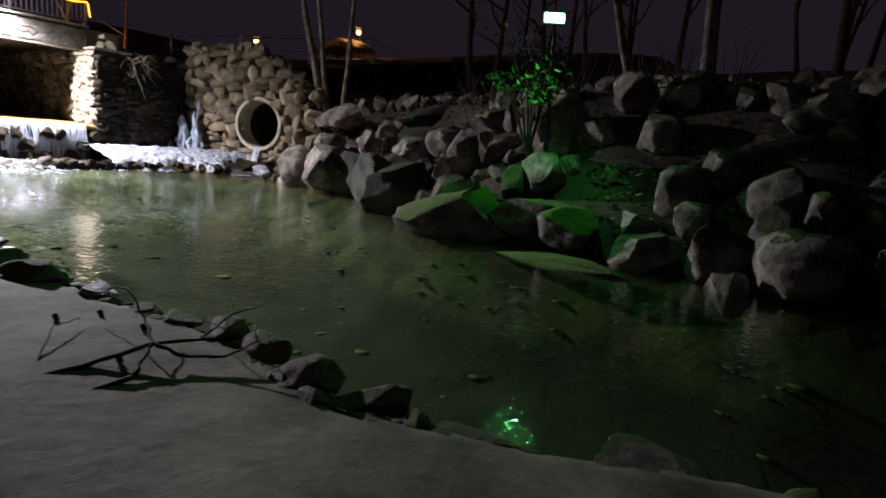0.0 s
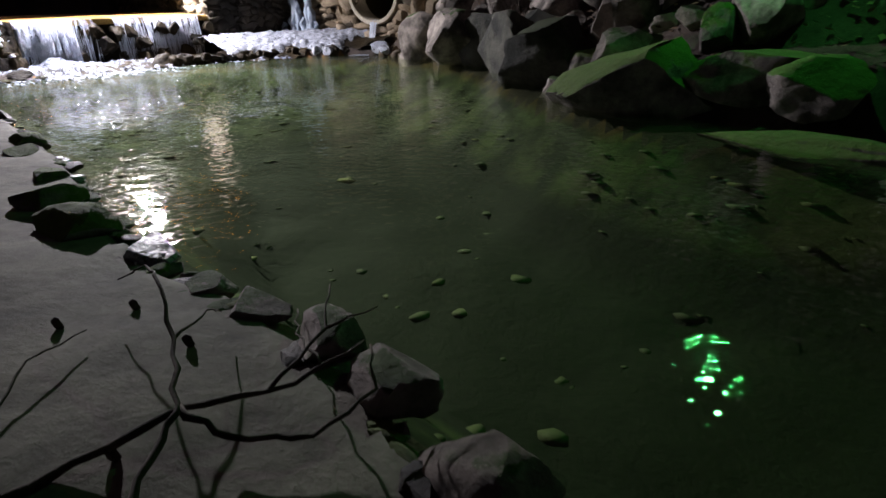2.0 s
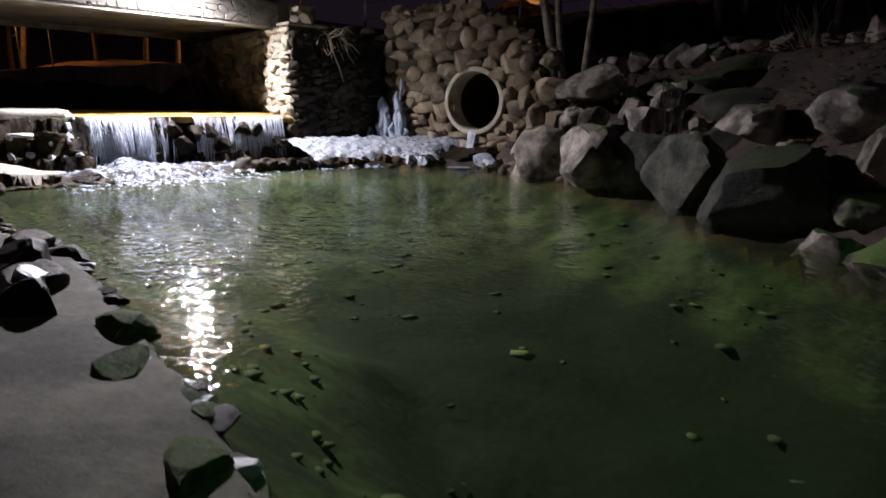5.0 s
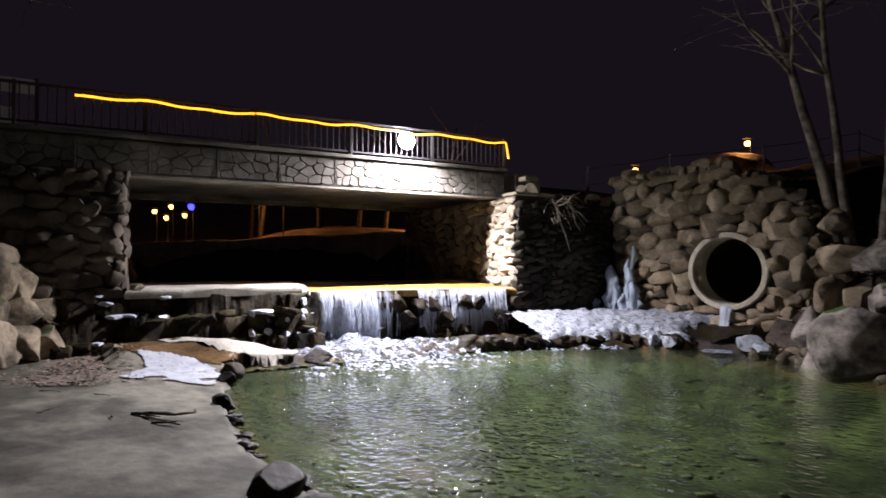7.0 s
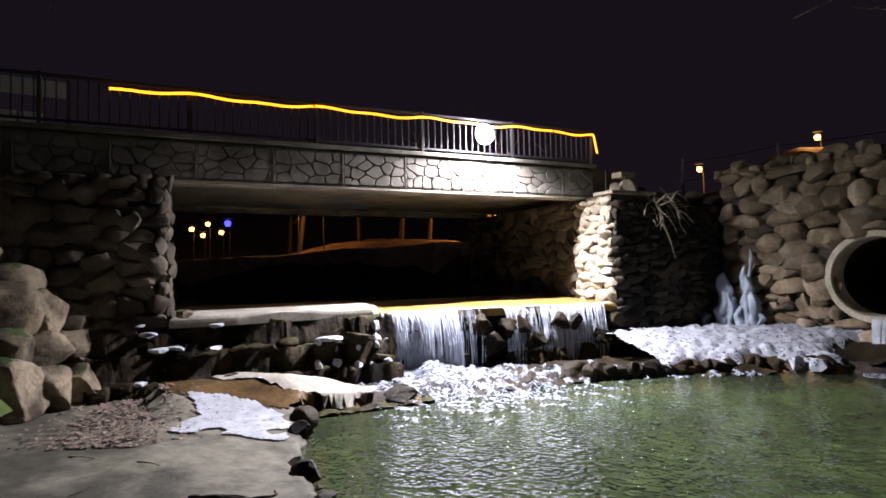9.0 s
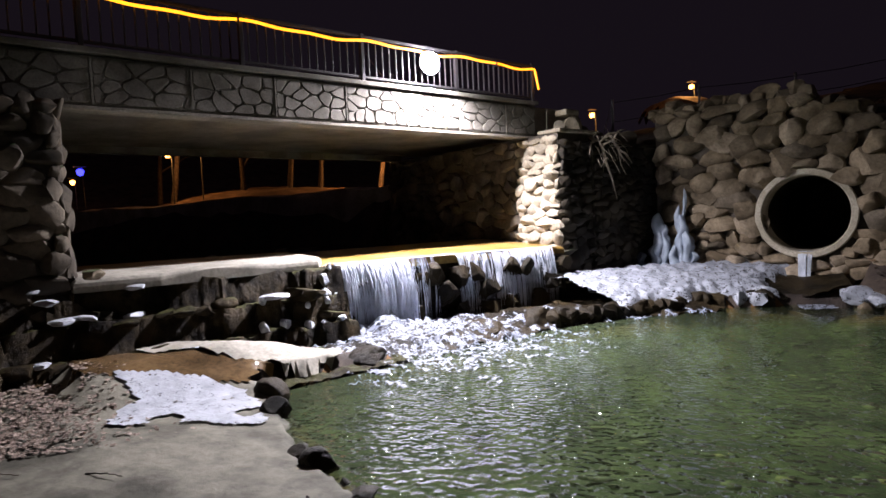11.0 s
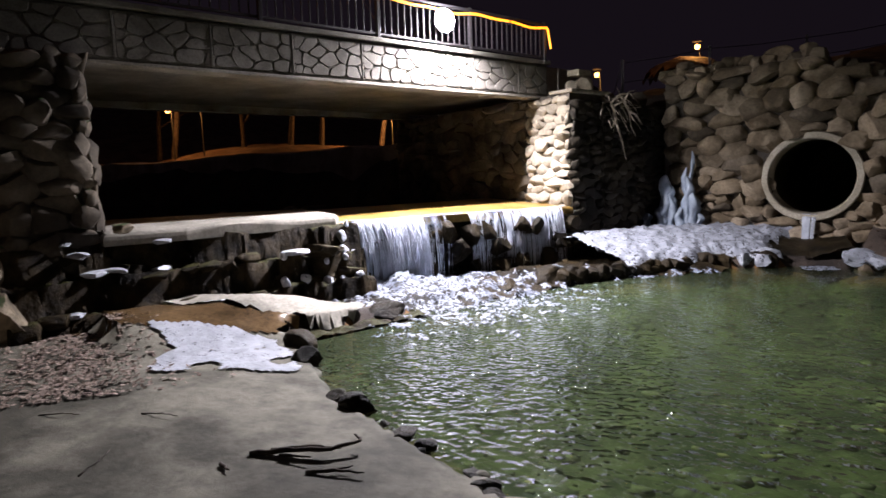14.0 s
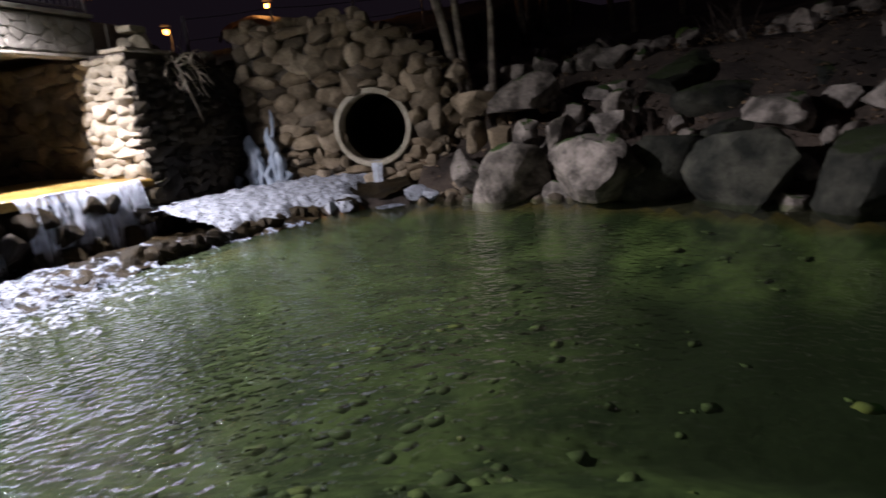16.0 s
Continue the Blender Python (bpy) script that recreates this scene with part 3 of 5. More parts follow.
part("girder", box(-13.5, 0.0, 5.0, 5.2, 3.47, 4.1, 0.01), M_FASCIA, bridge)
part("soffit_lip", box(-13.5, 0.0, -0.03, 0.3, 3.42, 3.466, 0.008), M_CONCRETE, bridge, "pale drip edge of concrete")
part("coping", box(-13.5, 0.06, -0.06, 0.3, 4.124, 4.2, 0.012), M_FASCIA, bridge, "concrete coping under the railing")
joints = [-0.87 - 1.21 * k for k in range(-1, 11)]
for k, x1 in enumerate(joints):
    x0 = x1 - 1.21
    a, b = max(x0, -13.4) + 0.012, min(x1, -0.01) - 0.012
    if b - a < 0.1:
        continue
    panel_stones(bridge, Matrix.Translation((a, -0.001, 3.5)), b - a, 0.58, 0.26, 0.18, 0.02, M_FASCIA, 40 + k, 0.011)
    part("joint", box(x1 - 0.012, x1 + 0.012, -0.026, -0.001, 3.49, 4.09, 0.004), M_FASCIA, bridge, "raised joint rib between panels")
# railing
rail = tagged(empty("railing", LM), "dark steel bridge railing with upright balusters", "railing")
part("top_rail", box(-13.5, 0.05, 0.06, 0.12, 4.93, 4.98, 0.01), M_RAIL, rail)
part("bottom_rail", box(-13.5, 0.05, 0.07, 0.11, 4.27, 4.31, 0.006), M_RAIL, rail)
bal = box(-0.011, 0.011, 0.079, 0.101, 4.312, 4.928, 0.003)
first = part("baluster", bal, M_RAIL, rail)
first.location.x = -0.1
k = 1
while 0.1 + 0.138 * k < 13.4:
    ob = new("baluster", first.data)
    ob.parent = rail
    ob.location.x = -0.1 - 0.138 * k
    k += 1
for x in (0.02, -2.05, -4.1, -6.15, -8.2, -10.25, -12.3):
    part("post", box(x - 0.03, x + 0.03, 0.05, 0.13, 4.2, 5.0, 0.006), M_RAIL, rail)
# amber rope light, sagging a little between its ties
pts = []
for i in range(0, 141):
    x = -9.35 + 9.4 * i / 140
    sag = 0.022 * math.sin(x * 2.9) + 0.014 * math.sin(x * 6.1 + 1) + 0.03 * (x + 9.35) / 9.4 - 0.02
    pts.append((x, 0.03, 4.86 + sag))
pts += [(0.07, 0.02, 4.84), (0.075, 0.0, 4.7), (0.09, -0.02, 4.55), (0.1, -0.03, 4.46)]
rope = tagged(empty("rope_light", LM), "glowing amber rope light tied along the bridge railing", "light")
part("tube", tube(pts, [0.022] * len(pts), 6), M_AMBER, rope)
for x in (-6.2, -1.05):
    part("tie", box(x - 0.012, x + 0.012, -0.005, 0.065, 4.82, 4.91, 0.003), M_HOUSING, rope)
# flood lamp on the railing
flood = tagged(empty("flood_lamp", LM @ Matrix.Translation((-2.85, 0, 4.62))), "bright white flood lamp clamped to the bridge railing", "lamp")
part("housing", lathe([(0.0, 0.1), (0.1, 0.1), (0.15, 0.04), (0.17, -0.03), (0.165, -0.05), (0.14, -0.05)], 24, m=Matrix.Translation((0, -0.1, 0)) @ Matrix.Rotation(radians(-90), 4, "X") @ Matrix.Rotation(radians(180), 4, "X")), M_HOUSING, flood)
part("lamp_glass", lathe([(0.2, 0.0), (0.19, 0.05), (0.13, 0.1), (0.0, 0.12)], 24, m=Matrix.Translation((0, -0.14, 0)) @ Matrix.Rotation(radians(90), 4, "X")), M_FLOOD, flood, "glowing white lamp glass")
part("bracket", box(-0.03, 0.03, -0.12, 0.06, -0.06, 0.02, 0.005), M_RAIL, flood)

# ---- abutments and walls ----


def abutment(name, x0, x1, y0, y1, z0, z1):
    return tagged(part(name, box(x0, x1, y0, y1, z0, z1), M_MORTAR, None, at=LM), "rubble stone bridge abutment with dark mortar", "wall", kind="structure")


right_ab = abutment("wall_right_abutment", -0.25, 0.7, -0.8, 5.25, -0.3, 3.44)
# inner face towards the stream: pale stones where lit, dark ones under the deck
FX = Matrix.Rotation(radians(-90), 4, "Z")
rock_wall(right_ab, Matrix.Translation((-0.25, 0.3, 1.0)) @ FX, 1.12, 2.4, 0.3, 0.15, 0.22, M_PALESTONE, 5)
# same wall further in: the deck's shade is painted as darker stone
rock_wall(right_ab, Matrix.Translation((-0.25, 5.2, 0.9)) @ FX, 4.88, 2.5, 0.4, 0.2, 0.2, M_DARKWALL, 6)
wing = tagged(part("wall_wing", box(0.705, 3.1, -0.9, -0.4, -0.3, 3.3), M_MORTAR, None, at=LM), "dark mossy rubble wing wall, shade in its colour, hung with roots", "wall", kind="structure")
# abutment front and wing: moss plus painted shade, against the pale lit face
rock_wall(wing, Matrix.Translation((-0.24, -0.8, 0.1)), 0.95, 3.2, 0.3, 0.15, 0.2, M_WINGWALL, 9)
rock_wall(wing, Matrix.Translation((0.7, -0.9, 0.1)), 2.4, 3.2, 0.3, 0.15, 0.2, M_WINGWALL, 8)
part("coping", box(-0.3, 0.9, -0.9, -0.3, 3.443, 3.52, 0.03), M_PALESTONE, wing, "pale coping slab", at=I4)
left_ab = abutment("wall_left_abutment", -13.5, -8.6, -0.35, 5.25, -0.3, 3.44)
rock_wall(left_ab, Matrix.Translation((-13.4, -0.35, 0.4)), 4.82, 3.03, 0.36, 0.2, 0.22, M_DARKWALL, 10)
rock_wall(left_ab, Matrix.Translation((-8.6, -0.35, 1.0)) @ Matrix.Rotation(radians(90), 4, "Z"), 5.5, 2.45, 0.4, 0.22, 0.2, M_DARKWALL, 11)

# wall with the pipe, square to the bridge, facing across the stream
P0, P1 = L(2.78, -1.05), L(3.85, -5.5)
pdir = (P1 - P0).normalized()
WALLP = Matrix.Translation((P0.x, P0.y, 0)) @ Matrix.Rotation(math.atan2(pdir.y, pdir.x), 4, "Z")
PW, PH = (P1 - P0).length, 3.95
pc = WALLP.inverted() @ Vector((-7.95, 20.1, 1.62))
PX, PZ, PR = pc.x, 1.62, 0.86


def wall_top(x):
    return PH if x < PW - 1.75 else PH - (x - PW + 1.75) * 0.6


def pipe_wall():
    bm = bmesh.new()
    n = 48
    rings = []
    for y in (0.0, 0.5):
        c = [bm.verts.new((PX + PR * math.cos(a * math.tau / n), y, PZ + PR * math.sin(a * math.tau / n))) for a in range(n)]
        o = []
        for a in range(n):
            cx, cz = math.cos(a * math.tau / n), math.sin(a * math.tau / n)
            s = min((PW - PX if cx > 0 else PX) / max(abs(cx), 1e-6), (PH - PZ if cz > 0 else PZ + 0.3) / max(abs(cz), 1e-6))
            while PZ + cz * s > wall_top(PX + cx * s) + 1e-3:
                s -= 0.01
            o.append(bm.verts.new((PX + cx * s, y, PZ + cz * s)))
        rings.append((c, o))
    (c0, o0), (c1, o1) = rings
    for a in range(n):
        b = (a + 1) % n
        for q in ((c0[a], o0[a], o0[b], c0[b]), (c1[a], c1[b], o1[b], o1[a]), (o0[a], o1[a], o1[b], o0[b])):
            bm.faces.new(q)
    return tagged(part("wall_pipe", bm, M_MORTAR, None, at=WALLP), "rubble stone retaining wall round a concrete pipe", "wall", kind="structure")


pwall = pipe_wall()


def off_pipe(poly):
    out = []
    for x, z in poly:
        d = math.hypot(x - PX, z - PZ)
        if d < PR + 0.03:
            k = (PR + 0.03) / max(d, 0.01)
            x, z = PX + (x - PX) * k, PZ + (z - PZ) * k
        out.append((x, z))
    return out


rock_wall(pwall, I4, PW, 1.3, 0.29, 0.19, 0.4, M_WALLSTONE, 14, keep=lambda x, z: math.hypot(x - PX, z - PZ) > PR + 0.06, fit_poly=off_pipe)
rock_wall(pwall, Matrix.Translation((0, 0, 1.3)), PW, PH - 1.3, 0.46, 0.28, 0.45, M_WALLSTONE, 15, keep=lambda x, z: math.hypot(x - PX, z + 1.3 - PZ) > PR + 0.06 and z + 1.3 < wall_top(x) + 0.05, fit_poly=lambda p: [(x, z - 1.3) for x, z in off_pipe([(x, z + 1.3) for x, z in p])])
pipe = tagged(empty("drain_pipe", WALLP @ Matrix.Translation((PX, 0, PZ)) @ Matrix.Rotation(radians(90), 4, "X")), "wide weathered concrete drain pipe set in the wall", "pipe")
part("rim", lathe([(0.86, -0.5), (0.88, 0.16), (0.86, 0.19), (0.77, 0.19), (0.75, 0.16), (0.75, -0.5)], 64), M_PIPE, pipe, "pale concrete pipe rim", smooth=False)
# the barrel's darkness is painted, so light entering the mouth barely shows
part("barrel", lathe([(0.75, -0.49), (0.752, -6.0), (0.0, -6.05)], 48), M_PIPE_IN, pipe, "inside of the pipe with its shade in the dark colour")

# ---- the weir ----


def slab(name, outline, z0, z1, mat, label, category, kind="structure", rnd_edge=0.05, parent=None):
    bm = bmesh.new()
    f = bm.faces.new([bm.verts.new((x, y, z1)) for x, y in outline])
    r = bmesh.ops.extrude_face_region(bm, geom=[f])
    for v in r["geom"]:
        if isinstance(v, bmesh.types.BMVert):
            v.co.z = z0
    top = [e for e in bm.edges if all(abs(v.co.z - z1) < 1e-6 for v in e.verts)]
    bmesh.ops.bevel(bm, geom=top, offset=rnd_edge, segments=3, affect="EDGES", profile=0.5)
    ob = part(name, bm, mat, parent, "", at=LM)
    return tagged(ob, label, category, kind=kind)


crest = slab("weir_crest", [(-5.2, -0.12), (-4.0, -0.3), (-2.6, -0.5), (-1.2, -0.72), (-0.3, -0.9), (-0.27, 1.6), (-5.2, 1.6)], 1.06, 1.2, M_CREST, "ochre algae-stained concrete weir crest under thin water", "weir", rnd_edge=0.06)
core = slab("weir_core", [(-5.2, 0.0), (-4.0, -0.18), (-2.6, -0.38), (-1.2, -0.6), (-0.3, -0.75), (-0.27, 1.5), (-5.2, 1.5)], -0.3, 1.055, M_DARKROCK, "dark wet rock core of the weir", "weir", rnd_edge=0.02)
wslab = slab("weir_slab", [(-8.55, -0.5), (-7.6, -0.55), (-6.9, -0.45), (-6.0, -0.35), (-5.3, -0.3), (-5.12, -0.05), (-5.1, 1.2), (-8.55, 1.4)], 1.17, 1.33, M_SILTSLAB, "pale silt-covered concrete slab on the weir", "weir", rnd_edge=0.09)
for top, rise in ((crest, 0.08), (wslab, 0.05)):
    for v in top.data.vertices:
        if v.co.z > 1.1:
            v.co.z += rise * max(0.0, v.co.y + 0.3)
r4 = random.Random(44)
# dark rocks behind the falling water
for i in range(30):
    x = -5.1 + 4.8 * (i + r4.random()) / 30
    front = -0.12 - (x + 5.2) * 0.158
    z = r4.choice([0.25, 0.55, 0.85])
    s = r4.uniform(0.35, 0.55)
    p = L(x, front + 0.02 - (1.0 - z) * 0.14, z)
    boulder(p.x, p.y, p.z, s * 1.15, s * 0.8, s * 0.8, r4.uniform(0, 360), M_DARKROCK, i, name="stone", parent=core)
# stepped dark rock ledges left of the fall
def nz(x, y, s, seed=0.0):
    return noise.noise(Vector((x * s, y * s, seed)))


def step_z(x, y):
    wx, wy = x + 0.1 * nz(x, y, 2.5, 31), y + 0.08 * nz(x, y, 2.5, 37)
    near, cores = noise.voronoi(Vector((wx * 1.4, wy * 3.6, 0.5)))
    block = noise.noise(cores[0] * 5.3)
    t = (y + 1.12 + 0.14 * nz(x, 0.0, 0.9, 6)) / 0.72 + 0.17 * block + 0.06 * nz(x, y, 3, 8)
    k = max(0.0, min(0.999, t)) * 3
    n, f = math.floor(k), k - math.floor(k)
    z = (n + max(0.0, min(1.0, (f - 0.55) / 0.25))) / 3
    crack = max(0.0, 1 - (near[1] - near[0]) / 0.16)
    return 0.04 + 1.16 * z - 0.06 * crack * min(1.0, z * 3 + 0.2) + 0.07 * block * min(1.0, z * 4) + 0.05 * nz(x, y, 4.0, 4) + 0.035 * nz(x, y, 10, 2)


def grid_mesh(name, x0, x1, y0, y1, step, zfun, mat, at):
    nx, ny = int((x1 - x0) / step) + 1, int((y1 - y0) / step) + 1
    vs_ = [(x0 + i * step + 0.02 * nz(i * 0.7, j * 0.7, 1, 3), y0 + j * step + 0.02 * nz(i * 0.7, j * 0.7, 1, 9), zfun(x0 + i * step, y0 + j * step)) for j in range(ny) for i in range(nx)]
    fs_ = [(j * nx + i, j * nx + i + 1, (j + 1) * nx + i + 1, (j + 1) * nx + i) for j in range(ny - 1) for i in range(nx - 1)]
    ob = mesh_ob(name, vs_, fs_, mat, smooth=True, at=at)
    ob.data.set_sharp_from_angle(angle=radians(60))
    return ob


tagged(grid_mesh("rock_ledge", -9.6, -5.0, -2.3, -0.1, 0.035, step_z, M_LEDGE, LM), "stepped black rock ledges with frozen crusts beside the fall", "ledge", kind="structure")
for i in range(30):
    x, y = -9.2 + 4.1 * (i + r4.random()) / 30, r4.uniform(-1.1, -0.45)
    s = r4.uniform(0.16, 0.42)
    p = L(x, y, step_z(x, y) + s * 0.08)
    boulder(p.x, p.y, p.z, s * 1.5, s * 0.9, s * 0.6, 64 + r4.uniform(-25, 25), M_LEDGE, r4.randrange(10), "dark wet rock on the stepped ledges", "rocks on the ledges")
# frozen splashes between the ledges and the fall
for i in range(40):
    x = -5.15 - abs(r4.gauss(0, 0.45)) if i < 26 else r4.uniform(-9.0, -5.6)
    y = r4.uniform(-1.25, -0.35)
    s = r4.uniform(0.05, 0.16) if i < 26 else r4.uniform(0.12, 0.3)
    p = L(x, y, step_z(x, y) + s * 0.1)
    boulder(p.x, p.y, p.z, s * (1.0 if i < 26 else 1.7), s * 0.9, s * (1.2 if i < 26 else 0.3), r4.uniform(0, 360), M_ICESHEET, i, "white lump of frozen spray on the dark ledge", "frozen spray", "ice_lump", ROUND, category="ice")
for x, y, s in ((-8.35, -0.66, 0.22), (-7.3, -1.2, 0.4), (-6.6, -1.25, 0.45), (-5.9, -1.2, 0.4)):
    p = L(x, y, step_z(x, y) + 0.06 if y < -1 else 1.4)
    boulder(p.x, p.y, p.z, s * 1.3, s * 0.9, s * 0.55, 60, M_WARMROCK, int(s * 20), "loose brown-grey stone on the weir", "rocks on the ledges")


def strands(x0, x1, count, seed, reach, thick, z1=0.22):
    """A curtain of falling water: many thin tapering threads."""
    r = random.Random(seed)
    vs, fs = [], []
    for _ in range(count):
        x = r.uniform(x0, x1)
        y = -0.12 - (x + 5.2) * 0.158 + 0.05
        out, w = r.uniform(0.7, 1.15) * reach, thick * r.uniform(0.4, 1.5)
        end = z1 + r.uniform(-0.1, 0.45) * (1 if r.random() < 0.4 else 0.2)
        start = r.uniform(0.0, 0.25) if r.random() < 0.3 else 0.0
        drift = r.uniform(-0.05, 0.05)
        n = 9
        rows = []
        for i in range(n):
            f = start + (1 - start) * i / (n - 1)
            d = out * min(1.0, f * 1.3) ** 0.6
            z = 1.215 - (1.215 - end) * f ** 1.7
            ww = w * (0.6 + 0.6 * math.sin(math.pi * min(1, f * 0.9 + 0.1))) * (1 + 0.3 * math.sin(f * 17 + x * 31))
            xx = x + drift * f + 0.012 * math.sin(f * 9 + x * 40)
            base = len(vs)
            vs += [(xx - ww, y - d, z), (xx, y - d - ww * 0.9, z + 0.004), (xx + ww, y - d, z), (xx, y - d + ww * 0.5, z)]
            rows.append(base)
        for a, b in zip(rows, rows[1:]):
            for k in range(4):
                fs.append((a + k, a + (k + 1) % 4, b + (k + 1) % 4, b + k))
        fs.append((rows[-1], rows[-1] + 1, rows[-1] + 2, rows[-1] + 3))
    return vs, fs


fall = tagged(empty("waterfall", LM), "white water falling in threads over the weir", "waterfall")
for x0, x1, c, sd, reach, th in ((-4.95, -4.45, 150, 1, 0.3, 0.006), (-4.5, -3.75, 330, 6, 0.4, 0.0065), (-3.75, -3.2, 40, 2, 0.2, 0.004), (-2.75, -2.05, 90, 3, 0.18, 0.0045), (-2.0, -1.2, 170, 4, 0.2, 0.005), (-1.2, -0.6, 110, 5, 0.18, 0.005)):
    v, f = strands(x0, x1, c, sd, reach, th, 0.12)
    tagged(mesh_ob("curtain", v, f, M_FALL, fall, smooth=True), kind="stuff")
# thin white lip of water sliding over the crest
v, f = [], []
n = 60
for i in range(n + 1):
    x = -5.0 + 4.5 * i / n
    fr = -0.12 - (x + 5.2) * 0.158
    up = 0.18 + 0.2 * abs(noise.noise(Vector((x * 2.1, 0, 0)))) + (0.25 if -3.0 < x < -1.5 else 0)
    for k in range(4):
        g = k / 3
        v.append((x, fr - 0.02 + up * g, 1.212 + 0.01 * noise.noise(Vector((x * 9, g * 4, 2)))))
for i in range(n):
    if noise.noise(Vector((-5.0 + 4.5 * i / n, 7, 0)) * 2.5) > -0.12:
        for k in range(3):
            a = i * 4 + k
            f.append((a, a + 4, a + 5, a + 1))
tagged(mesh_ob("lip", v, f, M_FALL, fall, "thin film of white water on the crest", smooth=True), kind="stuff")


def blanket(name, test, step, x0, x1, y0, y1, zfun, mat, label, category, kind="stuff", at=I4, smooth=True):
    """A lumpy skin over the places where test(x, y) holds."""
    xs_, ys_ = np.arange(x0, x1, step), np.arange(y0, y1, step)
    ids_, vs_, fs_ = {}, [], []
    for j, y in enumerate(ys_):
        for i, x in enumerate(xs_):
            if test(x, y):
                ids_[i, j] = len(vs_)
                jx, jy = noise.noise(Vector((x * 5, y * 5, 1))) * step * 0.5, noise.noise(Vector((x * 5, y * 5, 8))) * step * 0.5
                vs_.append((x + jx, y + jy, zfun(x, y)))
    for (i, j), a in ids_.items():
        q = (a, ids_.get((i + 1, j)), ids_.get((i + 1, j + 1)), ids_.get((i, j + 1)))
        if None not in q:
            fs_.append(q)
    ob = mesh_ob(name, vs_, fs_, mat, smooth=smooth, at=at)
    return tagged(ob, label, category, kind=kind)


def bank_d(x, y, line):
    return float(seg_dist(np.array([x]), np.array([y]), line)[0])


# low wet ledge at the foot of the weir (bridge frame)
def ledge_front(x):
    return -1.75 - 0.42 * math.sin((x + 5.6) * 0.55) if x < -1.5 else -2.02 - (x + 1.5) * 0.62


def foot_z(x, y):
    d = y - ledge_front(x)
    return max(-0.05, min(0.06 + 0.3 * d, 0.14)) + 0.09 * nz(x, y, 2.6, 3) + 0.05 * nz(x, y, 7, 5)


blanket("weir_apron", lambda x, y: y > ledge_front(x) - 0.15 + 0.12 * nz(x, y, 3, 2), 0.06, -6.6, 0.9, -3.6, -0.1, foot_z, M_DARKROCK, "dark wet rock ledge at the foot of the weir", "ledge", "structure", LM)


def foam_field(x, y):
    hit = math.hypot((x + 4.35) / 1.0, (y + 0.95) / 0.8)
    d = y - ledge_front(x)
    core = 1.15 - hit * 0.55
    strip = 0.36 - abs(d + 0.12) * 1.9
    out = 0.6 - math.hypot((x + 4.2) / 2.5, (y + 2.3) / 1.25) * 0.52
    streak = 0.55 * nz(x * 1.3, y * 0.8, 3.5, 11) + 0.55 * nz(x, y, 8, 4) + 0.5 * nz(x, y, 15, 7)
    film = 0.55 - abs(d - 0.3) * 0.9 if -3.9 < x < -0.7 else -1.0
    return max(core, strip, out, film) + streak - 0.22


blanket("foam", lambda x, y: foam_field(x, y) > 0 and x > -6.2, 0.032, -6.3, 0.6, -4.0, -0.35, lambda x, y: max(foot_z(x, y), 0.0) - 0.01 + min(0.03, 0.1 * foam_field(x, y)) + 0.025 * abs(nz(x, y, 9, 6)) * min(1, 3 * foam_field(x, y)) + 0.16 * max(0, 1 - math.hypot(x + 4.35, (y + 0.75) * 1.2) / 0.8), M_FOAM, "white churning foam at the foot of the fall", "foam", "stuff", LM)
# mossy rocks that break the foam
for x, y, s, h in ((-2.3, -1.95, 0.62, 0.32), (-1.75, -1.85, 0.42, 0.26), (-5.5, -1.9, 0.6, 0.18), (-3.2, -1.95, 0.34, 0.2)):
    p = L(x, y, 0.08)
    boulder(p.x, p.y, p.z, s * 1.25, s * 0.8, h * 1.3, 64, M_DARKROCK, int(s * 10), "wet dark mossy rock glazed with ice in the foam", "rocks in the foam")

# frozen crust on the ledge towards the pipe
LEDGE = SHORE_WEIR[3:]


def crust_field(x, y):
    q = LM.inverted() @ Vector((x, y, 0))
    if q.y > -0.8 or q.x > 3.3 or q.x < -0.8:
        return -1.0
    d = bank_d(x, y, LEDGE)
    rim = min(d - 0.05, math.hypot(x + 7.85, y - 19.0) - 0.8, 2.3 - d)
    return min(rim, 0.35) + 0.22 * nz(x, y, 2.1, 5) + 0.14 * nz(x, y, 6, 2) + 0.06 * nz(x, y, 14, 2)


def ledge_z(x, y):
    return min(0.12 + bank_d(x, y, LEDGE) * 0.3, 0.5) + 0.06 * nz(x, y, 2.3, 3) + 0.05 * nz(x, y, 7, 3)


off = lambda x, y: not bool(inside(np.array([x]), np.array([y]), POOL)[0])
blanket("stone_ledge", lambda x, y: off(x, y) and -0.5 < (LM.inverted() @ Vector((x, y, 0))).x < 3.4, 0.09, -13, -7.4, 15.2, 20.9, ledge_z, M_DARKROCK, "dark wet stone ledge between the weir and the pipe", "ledge", "structure")
blanket("ice_crust", lambda x, y: off(x, y) and crust_field(x, y) > 0, 0.045, -13, -7.5, 15.2, 20.8, lambda x, y: ledge_z(x, y) - 0.015 + min(0.16, 0.7 * crust_field(x, y)) + 0.05 * nz(x, y, 4, 7) + 0.02 * nz(x, y, 13, 1), M_ICE, "lumpy white frozen crust on the ledge", "ice", "stuff")
for k in range(34):
    f = (k + r4.random()) / 34
    p = along(LEDGE, 60)[int(f * 59)]
    s = r4.uniform(0.24, 0.42)
    boulder(p.x - 0.06, p.y + 0.14, 0.1, s * 1.2, s, s * 0.85, r4.uniform(0, 360), M_DARKROCK, k, "wet dark stone along the frozen ledge", "stones along the ledge", name="stone")
